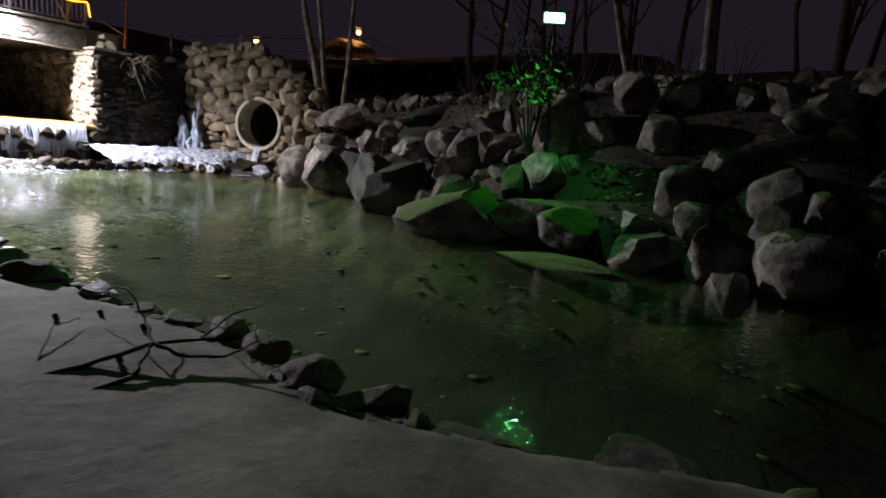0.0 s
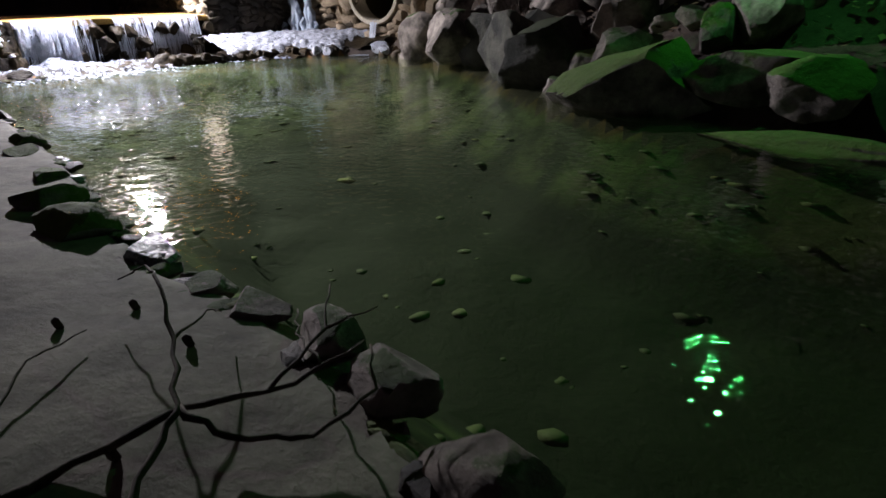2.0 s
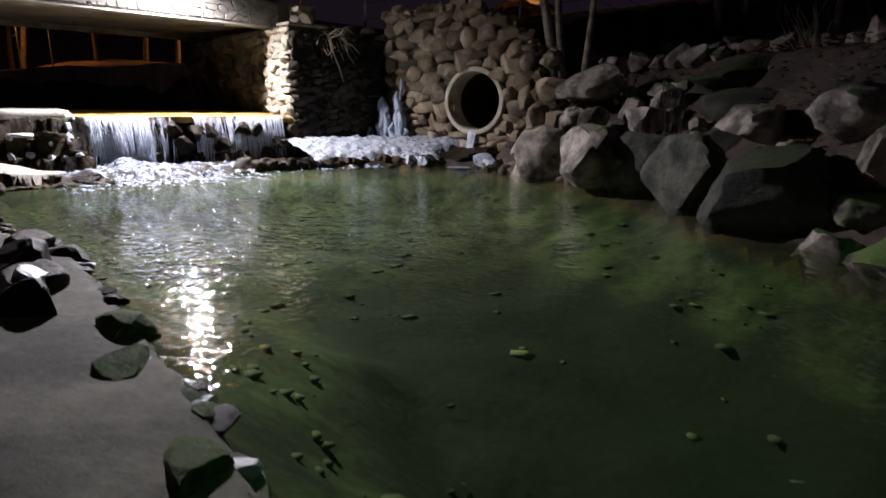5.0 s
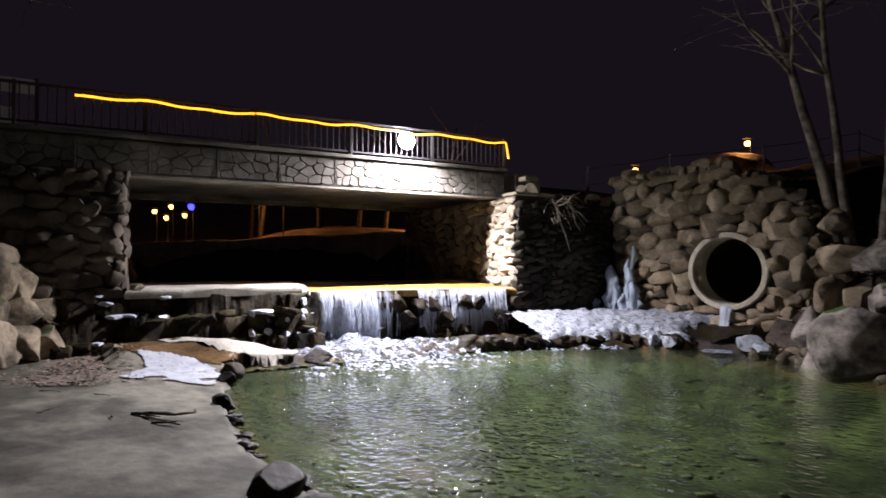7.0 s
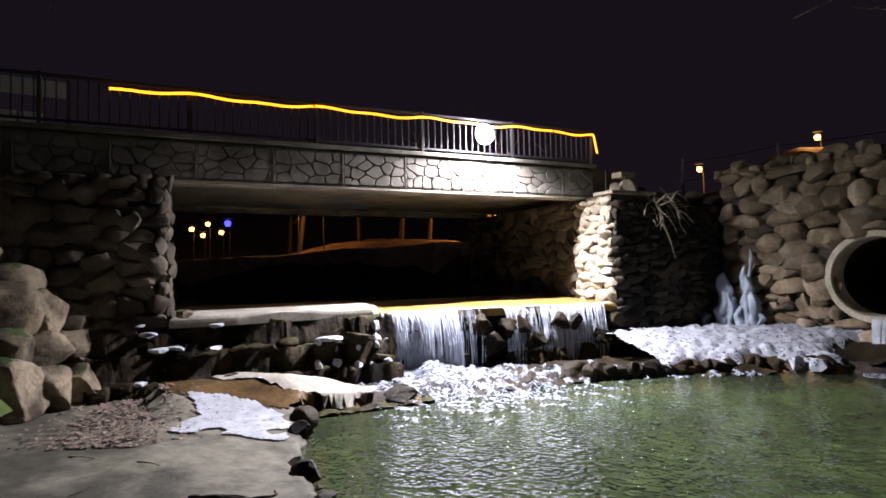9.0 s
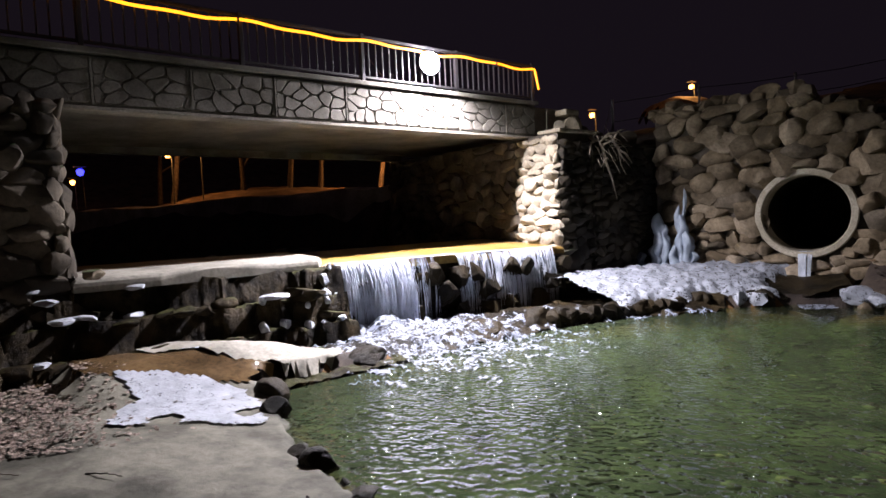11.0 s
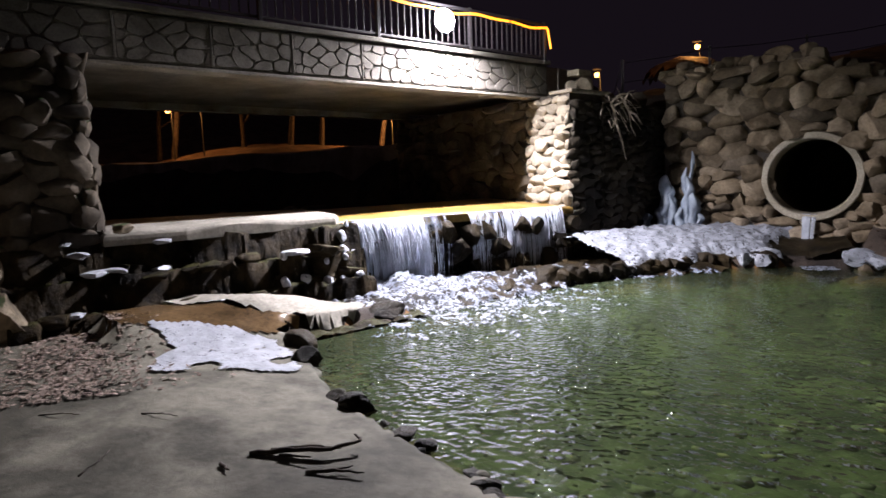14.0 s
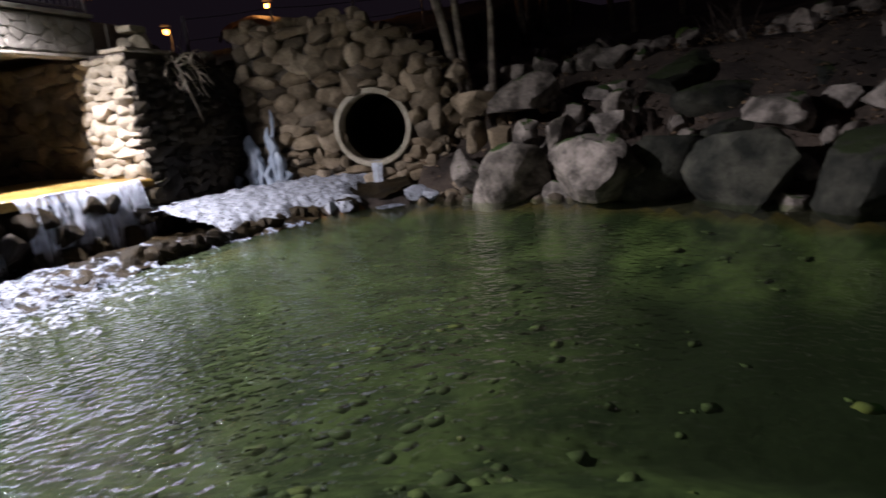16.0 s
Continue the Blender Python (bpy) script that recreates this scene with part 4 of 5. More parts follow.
for x, y, s in ((-8.9, 18.45, 0.36), (-9.2, 18.35, 0.3), (-7.35, 18.6, 0.42), (-7.1, 18.3, 0.34), (-8.75, 18.75, 0.4), (-11.7, 17.7, 0.3), (-11.5, 17.95, 0.26), (-11.3, 17.8, 0.22)):
    boulder(x, y, 0.16 if y > 18.2 and x > -10 else 0.45, s * 1.3, s, s * 0.8, s * 900, M_ICE, int(s * 50), "rounded stone under a white frozen crust", "iced stones")

# icicles in the wall corner
icicles = tagged(empty("icicle_cluster", Matrix.Translation((-10.35, 20.2, 0.55))), "cloudy frozen icicle columns in the wall corner", "ice")
for k, (dx, dy, h, w) in enumerate(((0.14, 0.0, 1.7, 0.075), (0.08, -0.1, 1.15, 0.13), (0.2, -0.14, 0.8, 0.14), (-0.36, -0.08, 1.2, 0.2), (-0.26, -0.12, 0.95, 0.17), (-0.44, -0.14, 0.6, 0.15), (-0.08, -0.14, 0.5, 0.12), (-0.75, -0.12, 0.36, 0.12), (-0.95, -0.05, 1.3, 0.06), (0.32, -0.1, 0.4, 0.1), (0.04, -0.04, 1.35, 0.09))):
    bm = bmesh.new()
    rings = []
    for i in range(26):
        f = i / 25
        ring = []
        for a in range(14):
            t = a * math.tau / 14
            rr = w * (1.02 - f ** 5) ** 0.6 * (0.72 + 0.12 * math.sin(f * h * 9 + k) + 0.5 * noise.noise(Vector((math.cos(t) * 1.4 + k * 5, math.sin(t) * 1.4, f * h * 5))) + 0.3 * noise.noise(Vector((math.cos(t) * 3 + k * 5, math.sin(t) * 3, f * h * 1.5))))
            ring.append(bm.verts.new((dx + 0.03 * math.sin(f * 9 + k) + rr * math.cos(t), dy + rr * math.sin(t), f * h)))
        rings.append(ring)
    for r0, r1 in zip(rings, rings[1:]):
        for a in range(14):
            bm.faces.new((r0[a], r0[(a + 1) % 14], r1[(a + 1) % 14], r1[a]))
    bm.faces.new(rings[-1])
    part("icicle", bm, M_ICICLE, icicles, smooth=True)
# trickle from the pipe
flow = tagged(empty("pipe_outflow", WALLP @ Matrix.Translation((PX, -0.2, 0))), "thin stream of water falling from the pipe", "water")
st_ = bmesh.new()
rq = random.Random(12)
for k in range(26):
    x0 = rq.uniform(-0.13, 0.13)
    tube([(x0 * (1 - 0.35 * g), 0.16 - 0.3 * min(1, g * 1.3) ** 0.7 + rq.uniform(-0.012, 0.012), 0.88 - 0.9 * max(0, g - 0.15) ** 1.5 * 1.28) for g in (0, 0.15, 0.3, 0.45, 0.6, 0.75, 0.9, 1.0)], [0.008 * rq.uniform(0.6, 1.6)] * 8, 5, st_)
tagged(part("stream", st_, M_FALL, flow, smooth=True), kind="stuff")

blanket("foam", lambda x, y: math.hypot(x + 7.95, (y - 18.55)) < 0.34 + 0.12 * nz(x, y, 6), 0.05, -8.6, -7.3, 17.9, 19.2, lambda x, y: 0.004 + 0.05 * max(0.0, 0.4 - math.hypot(x + 7.95, y - 18.55)) * (0.5 + abs(nz(x, y, 12))), M_FOAM, "small patch of white foam under the pipe", "foam")

# ---- rocks of the far bank ----
BANK = "boulders of the far bank"
r5 = random.Random(5)
placed = []


def bank_rock(x, y, z, sx, sy, sz, turn, mat, kind, label):
    placed.append((x, y, max(sx, sy) * 0.5, z))
    boulder(x, y, z, sx * 1.0, sy * 1.0, sz * 1.02, turn, mat, kind, label, BANK, tilt=r5.uniform(-0.15, 0.15))


GREYB = "pale grey angular granite boulder at the water's edge"
MOSSB = "grey boulder with a thick green moss cap"
for x, y, z, sx, sy, sz, t, m, k, lab in (
    (-5.5, 17.25, 0.42, 1.3, 0.95, 1.15, 0, M_ROCK, 0, GREYB),
    (-6.25, 18.45, 0.45, 0.9, 0.75, 1.0, 70, M_ROCK, 3, GREYB),
    # added dark rock: paints the shaded top and right of the wide boulder
    (-3.5, 15.45, 0.6, 1.7, 1.3, 1.35, -40, M_DULLROCK, 8, "dark boulder standing in for the wide granite boulder's shaded side"),
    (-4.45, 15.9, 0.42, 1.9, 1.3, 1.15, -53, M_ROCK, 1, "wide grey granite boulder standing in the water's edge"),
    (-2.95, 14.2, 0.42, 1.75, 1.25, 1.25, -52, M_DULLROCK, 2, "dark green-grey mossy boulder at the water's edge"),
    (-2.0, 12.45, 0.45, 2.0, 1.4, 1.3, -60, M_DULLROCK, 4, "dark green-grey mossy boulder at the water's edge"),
    (-0.85, 9.95, 0.25, 2.5, 1.4, 1.0, -20, M_MOSSROCK, 5, MOSSB),
    (0.75, 8.0, 0.0, 2.3, 0.5, 0.2, -40, M_MOSSROCK, 6, "long low mossy ledge rock in the water"),
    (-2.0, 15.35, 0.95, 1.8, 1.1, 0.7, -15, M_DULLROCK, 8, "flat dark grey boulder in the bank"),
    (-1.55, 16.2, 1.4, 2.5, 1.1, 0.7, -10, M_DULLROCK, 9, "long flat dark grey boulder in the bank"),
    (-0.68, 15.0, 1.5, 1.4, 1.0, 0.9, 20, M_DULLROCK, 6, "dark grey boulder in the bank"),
    (-5.75, 19.0, 1.9, 1.25, 0.8, 0.55, -5, M_WALLSTONE, 7, "flat pale stone beside the pipe wall"),
    (-4.7, 17.1, 1.1, 0.7, 0.6, 0.7, 30, M_ROCK, 2, "pale upright stone in the bank"),
    (-5.15, 17.6, 1.15, 0.6, 0.6, 0.65, 60, M_ROCK, 5, "pale upright stone in the bank"),
    (-5.55, 18.05, 1.15, 0.6, 0.55, 0.6, 10, M_WALLSTONE, 4, "pale upright stone in the bank"),
    (-6.0, 18.35, 1.2, 0.55, 0.5, 0.6, 45, M_WALLSTONE, 0, "pale upright stone in the bank"),
    (-3.6, 17.0, 1.2, 1.0, 0.8, 0.6, 10, M_ROCK, 7, "grey boulder in the bank"),
    (2.0, 9.1, 0.3, 1.3, 1.0, 0.8, -20, M_ROCK, 7, GREYB),
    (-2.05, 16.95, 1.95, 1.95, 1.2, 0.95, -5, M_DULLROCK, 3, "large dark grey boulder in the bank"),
    (-2.0, 14.6, 1.3, 1.4, 1.0, 0.7, 60, M_ROCK, 8, "grey boulder in the bank"),
    (-1.0, 13.4, 1.35, 1.5, 1.1, 0.75, 35, M_ROCK, 9, "grey boulder in the bank"),
    (-4.83, 18.5, 1.95, 1.8, 1.0, 0.75, -10, M_ROCK, 6, "wide grey boulder below the trees"),
    (-0.05, 11.8, 1.0, 0.75, 0.7, 1.2, 10, M_ROCK, 2, "pale upright stone in the bank"),
    (-0.75, 11.6, 1.25, 0.8, 0.7, 0.9, 40, M_ROCK, 5, "pale stone in the bank"),
    (0.65, 10.1, 0.95, 0.8, 0.7, 0.7, -30, M_ROCK, 1, GREYB),
    (1.0, 11.0, 1.6, 1.0, 0.9, 1.2, 25, M_ROCK, 0, "pale upright stone in the bank"),
    (1.7, 9.9, 1.0, 0.75, 0.65, 0.7, 65, M_ROCK, 3, GREYB),
    (0.5, 9.35, 0.5, 1.5, 0.9, 0.6, -38, M_MOSSROCK, 8, MOSSB),
    (0.95, 8.85, 0.3, 0.9, 0.8, 0.6, 10, M_MOSSROCK, 1, MOSSB),
    (1.9, 8.3, 0.22, 1.0, 0.7, 0.6, -30, M_ROCK, 4, GREYB),
    (2.6, 7.75, 0.3, 0.8, 0.7, 0.8, 50, M_ROCK, 7, GREYB),
    (3.3, 7.15, 0.3, 1.1, 0.9, 0.8, -20, M_ROCK, 9, GREYB),
    (4.3, 6.8, 0.35, 1.2, 1.0, 0.9, 15, M_ROCK, 2, GREYB),
    (5.5, 6.6, 0.35, 1.3, 1.0, 0.9, 65, M_ROCK, 5, GREYB),
    (2.5, 9.0, 0.95, 0.9, 0.8, 0.7, 35, M_ROCK, 0, GREYB),
    (3.4, 8.3, 1.0, 1.0, 0.8, 0.7, -45, M_ROCK, 6, GREYB),
    (4.6, 8.0, 1.1, 1.2, 0.9, 0.8, 25, M_ROCK, 3, GREYB),
):
    bank_rock(x, y, z, sx, sy, sz, t, m, k, lab)
shore = along(SHORE_FAR[:13], 200)
for tier, (off, size) in enumerate(((0.2, 0.66), (0.75, 0.62), (1.25, 0.6), (1.8, 0.58), (2.4, 0.56), (3.1, 0.54), (4.0, 0.5), (5.2, 0.46))):
    s = 3
    while s < 197:
        p, q = shore[s], shore[min(s + 2, 199)]
        nrm = Vector((q.y - p.y, -(q.x - p.x), 0)).normalized() * -1
        size_ = size * r5.uniform(0.65, 1.45)
        c = p + nrm * (off + r5.uniform(-0.2, 0.2))
        lx = LM.inverted() @ Vector((c.x, c.y, 0))
        z = height(c.x, c.y)
        free = all(math.hypot(c.x - a, c.y - b) > (rr + size_ * 0.34) * 0.74 or abs(z - zz) > 1.2 for a, b, rr, zz in placed)
        if free and not (lx.y > -6.2 and lx.x < 5.2) and r5.random() < (1.0 if tier < 4 else 0.55):
            mm = M_MOSSROCK if (c.x > -1.5 and r5.random() < 0.35) else M_ROCK
            bank_rock(c.x, c.y, z + size_ * 0.12, size_ * r5.uniform(0.95, 1.4), size_ * r5.uniform(0.8, 1.1), size_ * r5.uniform(0.65, 1.05), r5.uniform(0, 360), mm, r5.randrange(10), MOSSB if mm is M_MOSSROCK else "broken grey boulder packed into the bank")
        s += max(2, int(size_ * 3.9))
# small stones packed between them near the pipe
for k in range(110):
    f = r5.random()
    p = along(SHORE_FAR[:4], 40)[int(f * 39)]
    o = r5.uniform(0.05, 2.2)
    x, y = p.x + o * 0.62, p.y + o * 0.78
    if (LM.inverted() @ Vector((x, y, 0))).x > 3.9 or o < 0.8:
        s = r5.uniform(0.14, 0.34)
        boulder(x, y, height(x, y) + s * 0.25, s * 1.3, s, s, r5.uniform(0, 360), M_WALLSTONE, k, "small warm grey rubble stone below the pipe", "rubble below the pipe", "stone", PEBBLES)

# ---- boulder wall behind the apron ----
r6 = random.Random(61)
back = along(BACKWALL[1:6], 120)
lean = back[::6]
wv, wf = [], []
for p, q in zip(lean, lean[1:] + [lean[-1] * 2 - lean[-2]]):
    nrm = Vector((q.y - p.y, -(q.x - p.x), 0)).normalized()
    nrm = -nrm if nrm.x > 0 else nrm
    g = height(p.x, p.y)
    for d, z in ((0.05, g - 0.1), (2.05, g + 3.5), (2.6, g + 3.5), (0.8, g - 0.1)):
        c = p + nrm * d
        wv.append((c.x, c.y, z))
for i in range(len(lean) - 1):
    for k in range(4):
        a, b = i * 4 + k, i * 4 + (k + 1) % 4
        wf.append((a, b, b + 4, a + 4))
stack = tagged(mesh_ob("wall_boulders", wv, wf, M_GROUND), "leaning retaining wall of stacked boulders beside the apron", "wall", kind="structure")
for tier in range(8):
    s = r6.randrange(0, 4)
    size = (0.9, 0.76, 0.66, 0.62, 0.6, 0.56, 0.52, 0.5)[tier]
    while s < 119:
        p, q = back[s], back[min(s + 1, 119)]
        nrm = Vector((q.y - p.y, -(q.x - p.x), 0)).normalized()
        if nrm.x > 0:
            nrm = -nrm
        sz = size * r6.uniform(0.62, 1.25)
        c = p + nrm * (0.12 + tier * 0.26 + r6.uniform(-0.08, 0.08))
        z = height(p.x, p.y) + 0.3 + tier * 0.46 + r6.uniform(-0.08, 0.08)
        m = M_MOSSROCK if tier == 0 and r6.random() < 0.18 else M_WARMROCK
        boulder(c.x, c.y, z, sz * 1.15, sz, sz * r6.uniform(0.7, 1.05), r6.uniform(0, 360), m, r6.randrange(20), name="stone", parent=stack, meshes=WALLROCKS + ROUND, tilt=r6.uniform(-0.25, 0.25))
        s += max(3, int(sz * 6.3))

# ---- stones along the near edge ----
r7 = random.Random(70)
for x, y, s, h, m in ((-2.62, 4.42, 0.26, 0.09, M_ROCK), (-2.28, 4.3, 0.3, 0.09, M_ROCK), (-1.83, 4.1, 0.32, 0.14, M_ROCK), (-1.48, 3.9, 0.34, 0.14, M_ROCK), (-1.12, 3.5, 0.42, 0.17, M_ROCK), (-0.7, 3.3, 0.36, 0.12, M_ROCK), (-0.1, 2.95, 0.55, 0.04, M_ROCK), (0.65, 2.98, 0.5, 0.05, M_ROCK), (-3.15, 4.7, 0.32, 0.14, M_ICE), (-3.85, 4.9, 0.5, 0.2, M_MOSSROCK), (-4.55, 5.3, 0.6, 0.22, M_MOSSROCK), (-5.2, 5.9, 0.4, 0.12, M_MOSSROCK), (-6.15, 6.5, 0.36, 0.15, M_MOSSROCK), (-6.6, 6.95, 0.4, 0.15, M_MOSSROCK), (-7.42, 6.95, 0.38, 0.28, M_DARKROCK), (-7.95, 7.35, 0.5, 0.28, M_DARKROCK), (-8.35, 7.62, 0.6, 0.34, M_DARKROCK), (-7.85, 7.28, 0.27, 0.3, M_ICESHEET), (-9.26, 8.34, 0.45, 0.24, M_DARKROCK), (-12.1, 9.85, 0.28, 0.14, M_DARKROCK), (-12.35, 9.95, 0.22, 0.1, M_DARKROCK), (-13.3, 10.75, 0.26, 0.16, M_DARKROCK), (-13.75, 11.15, 0.4, 0.2, M_DARKROCK), (-9.3, 8.55, 0.3, 0.1, M_DARKROCK), (-8.7, 8.3, 0.36, 0.12, M_DARKROCK)):
    lab = {M_ICESHEET.name: "stone capped with smooth white ice at the pool edge", M_ICE.name: "small stone glazed with white ice at the pool edge", M_DARKROCK.name: "dark wet stone at the pool edge", M_MOSSROCK.name: "mossy stone at the pool edge"}.get(m.name, "rough grey stone at the edge of the apron")
    boulder(x, y, 0.03 + h * 0.2, s * 1.2, s * 0.85, h * 1.3, r7.uniform(-50, 0), m, r7.randrange(10), lab, "stones along the pool edge", meshes=ROUND if m in (M_DARKROCK, M_ICESHEET) else ROCKS)

# broken rubble and ice rims along the waterline
rim_line = along(SHORE_NEAR[3:17], 240)
for k in range(120):
    p = rim_line[r7.randrange(240)]
    iced = -9.0 < p.x < -4.8 and r7.random() < 0.4
    s = r7.uniform(0.06, 0.15) if iced else r7.uniform(0.07, 0.2)
    o = r7.uniform(-0.08, 0.04) if iced else r7.uniform(-0.14, 0.1)
    m = M_ICESHEET if iced else r7.choice((M_ROCK, M_MOSSROCK, M_DARKROCK, M_ROCK) if p.x > -8 else (M_DARKROCK, M_APRON))
    boulder(p.x + o * 0.5, p.y - o, 0.02 + s * 0.12, s * 1.4, s, s * 0.5, r7.uniform(0, 360), m, r7.randrange(10), "small stone glazed with white ice at the waterline" if iced else "small broken stone at the waterline", "rubble along the waterline", "stone", PEBBLES)

# ---- gravel and cobbles on the pool bed ----
rg = random.Random(23)
unit = bmesh.new()
bmesh.ops.create_icosphere(unit, subdivisions=1, radius=0.5)
uv_ = [v.co.copy() for v in unit.verts]
uf_ = [tuple(v.index for v in f.verts) for f in unit.faces]
unit.free()
cx_, cy_ = np.array([rg.uniform(-14, 3) for _ in range(3000)]), np.array([rg.uniform(3, 19) for _ in range(3000)])
hh, pp_ = land(cx_, cy_)
gv, gf = [], []
for x, y, z, ok in zip(cx_, cy_, hh, pp_):
    if not ok or z > -0.28 or (z < -0.75 and rg.random() < 0.85):
        continue
    s_ = rg.choice([0.06, 0.08, 0.1, 0.13, 0.17, 0.22]) * rg.uniform(0.8, 1.3)
    z += 0.05 * noise.noise(Vector((x * 1.6, y * 1.6, 3.3)))
    q = Euler((rg.uniform(-0.06, 0.06), rg.uniform(-0.06, 0.06), rg.uniform(0, 6))).to_matrix()
    b = len(gv)
    for v in uv_:
        w = q @ Vector((v.x * s_ * 1.3, v.y * s_ * rg.uniform(0.85, 1.1), v.z * s_ * 0.1))
        gv.append((x + w.x, y + w.y, z + w.z - s_ * 0.012))
    gf += [tuple(i + b for i in f) for f in uf_]
M_COBBLE, nt, bsdf, geo = material("green algae cobbles")
isl = ramp(nt, geo.outputs["Random Per Island"], [(0.0, (0.045, 0.06, 0.023)), (0.6, (0.075, 0.095, 0.037)), (0.92, (0.12, 0.14, 0.05)), (1.0, (0.26, 0.25, 0.07))])
nt.links.new(mixc(nt, noise_node(nt, geo, 9, 5), (0.045, 0.06, 0.023), isl), bsdf.inputs["Base Color"])
bsdf.inputs["Roughness"].default_value = 0.9
tagged(mesh_ob("pool_cobbles", gv, gf, M_COBBLE, smooth=True), "green algae-covered cobbles on the pool bed", "stones", kind="stuff")

# ---- leaf litter and brush on the far bank ----
fl = random.Random(3)
fx, fy = np.array([fl.uniform(-7, 5) for _ in range(9000)]), np.array([fl.uniform(7, 22) for _ in range(9000)])
fh, fpool = land(fx, fy)
fd = seg_dist(fx, fy, SHORE_FAR)
bv, bf = [], []
for x, y, z, wet_, d in zip(fx, fy, fh, fpool, fd):
    if wet_ or z < 0.25 or d > 6:
        continue
    t, s_ = fl.uniform(0, math.tau), fl.uniform(0.03, 0.075)
    u = Vector((math.cos(t), math.sin(t), fl.uniform(-0.3, 0.6))) * s_
    w = Vector((-math.sin(t), math.cos(t), fl.uniform(-0.3, 0.6))) * s_ * 0.6
    c = Vector((x, y, z + fl.uniform(0.02, 0.16)))
    k = len(bv)
    bv += [c - u, c + w, c + u, c - w]
    bf.append((k, k + 1, k + 2, k + 3))
M_DRYLEAF, nt, bsdf, geo = material("dry brown leaves")
nt.links.new(ramp(nt, geo.outputs["Random Per Island"], [(0.0, (0.05, 0.03, 0.015)), (0.7, (0.16, 0.1, 0.055)), (1.0, (0.3, 0.2, 0.11))]), bsdf.inputs["Base Color"])
bsdf.inputs["Roughness"].default_value = 0.8
tagged(mesh_ob("leaf_litter", bv, bf, M_DRYLEAF), "dry brown leaf litter between the bank boulders", "litter", kind="stuff")

# ---- trees, bare in winter ----


def bare_tree(name, x, y, z, height_, radius, lean_x, lean_y, seed, label, fork=0.45, limbs=7, twig=True):
    r = random.Random(seed)
    root = tagged(empty(name, Matrix.Translation((x, y, z))), label, "tree", "bare trees")

    def line(p, d, ln, n, wander, rise):
        pts = [p.copy()]
        for _ in range(n):
            d = (d + Vector((r.uniform(-wander, wander), r.uniform(-wander, wander), r.uniform(-wander, wander) * 0.5 + rise))).normalized()
            pts.append(pts[-1] + d * ln / n)
        return pts

    d0 = Vector((lean_x, lean_y, 1)).normalized()
    tr = line(Vector((0, 0, -0.3)), d0, height_, 10, 0.06, 0.02)
    rad = [radius * (1.35 if i == 0 else 1 - 0.78 * i / 10) for i in range(11)]
    part("trunk", tube(tr, rad, 10), (M_TWIG if "distant" in label else M_BARK), root, smooth=True)
    tw = bmesh.new()
    for k in range(limbs):
        i = min(9, int(10 * (fork + (0.95 - fork) * k / max(1, limbs - 1))))
        a = r.uniform(0, math.tau)
        d = Vector((math.cos(a), math.sin(a), r.uniform(0.4, 1.1))).normalized()
        ln = height_ * r.uniform(0.25, 0.5)
        lb = line(tr[i], d, ln, 7, 0.22, 0.05)
        part("limb", tube(lb, [max(0.008, rad[i] * 0.6 * (1 - j / 8)) for j in range(8)], 6), (M_TWIG if "distant" in label else M_BARK), root, smooth=True)
        if twig:
            for _ in range(7):
                j = r.randrange(2, 7)
                dd = Vector((r.uniform(-1, 1), r.uniform(-1, 1), r.uniform(-0.3, 0.9))).normalized()
                tl = line(lb[j], dd, ln * r.uniform(0.25, 0.5), 4, 0.3, 0.0)
                tube(tl, [0.012, 0.01, 0.008, 0.006, 0.004], 4, tw)
    if twig:
        tagged(part("twig_spray", tw, (M_TWIG if "distant" in label else M_BARK), root), kind="stuff")
    else:
        tw.free()
    return root


TREE = "bare winter tree with grey-brown bark on the bank"
bare_tree("tree", -5.88, 19.9, 2.45, 7.5, 0.13, -0.16, -0.05, 3, TREE, 0.5)
bare_tree("tree", -5.72, 19.86, 2.45, 7.0, 0.1, -0.04, 0.0, 4, TREE, 0.5)
bare_tree("tree", -5.14, 19.75, 2.45, 7.5, 0.09, 0.02, 0.0, 5, TREE, 0.5)
bare_tree("tree", 2.35, 11.3, 1.9, 6.0, 0.09, -0.35, -0.1, 6, TREE, 0.4)
bare_tree("tree", 3.6, 12.5, 2.3, 7.0, 0.12, 0.1, 0.1, 7, TREE, 0.4)
bare_tree("tree", -18.8, 8.6, 3.3, 7.0, 0.12, 0.1, 0.05, 8, TREE, 0.35)
for k, (x, y, h) in enumerate(((-40.0, 32.0, 9), (-36.2, 34.0, 8), (-34.0, 35.5, 9), (-32.5, 36.5, 8.5), (-30.0, 39.5, 9), (-26.0, 40.5, 8), (-45, 35, 9))):
    bare_tree("tree", x, y, height(x, y) - 0.1, h, 0.2, 0.02 * k, 0.05, 20 + k, "distant bare tree beyond the upstream bank", 0.45, 4, False)

rw = random.Random(58)
for k in range(26):
    x, y = -2 + 26 * (k + rw.random()) / 26, rw.uniform(24, 42) - max(0, k - 10) * 0.9
    bare_tree("tree", x, y, height(x, y) - 0.1, rw.uniform(7, 11), rw.uniform(0.1, 0.18), rw.uniform(-0.12, 0.12), 0.02, 60 + k, "distant bare tree in the dark wood above the bank", 0.35, 6, k % 2 == 0)

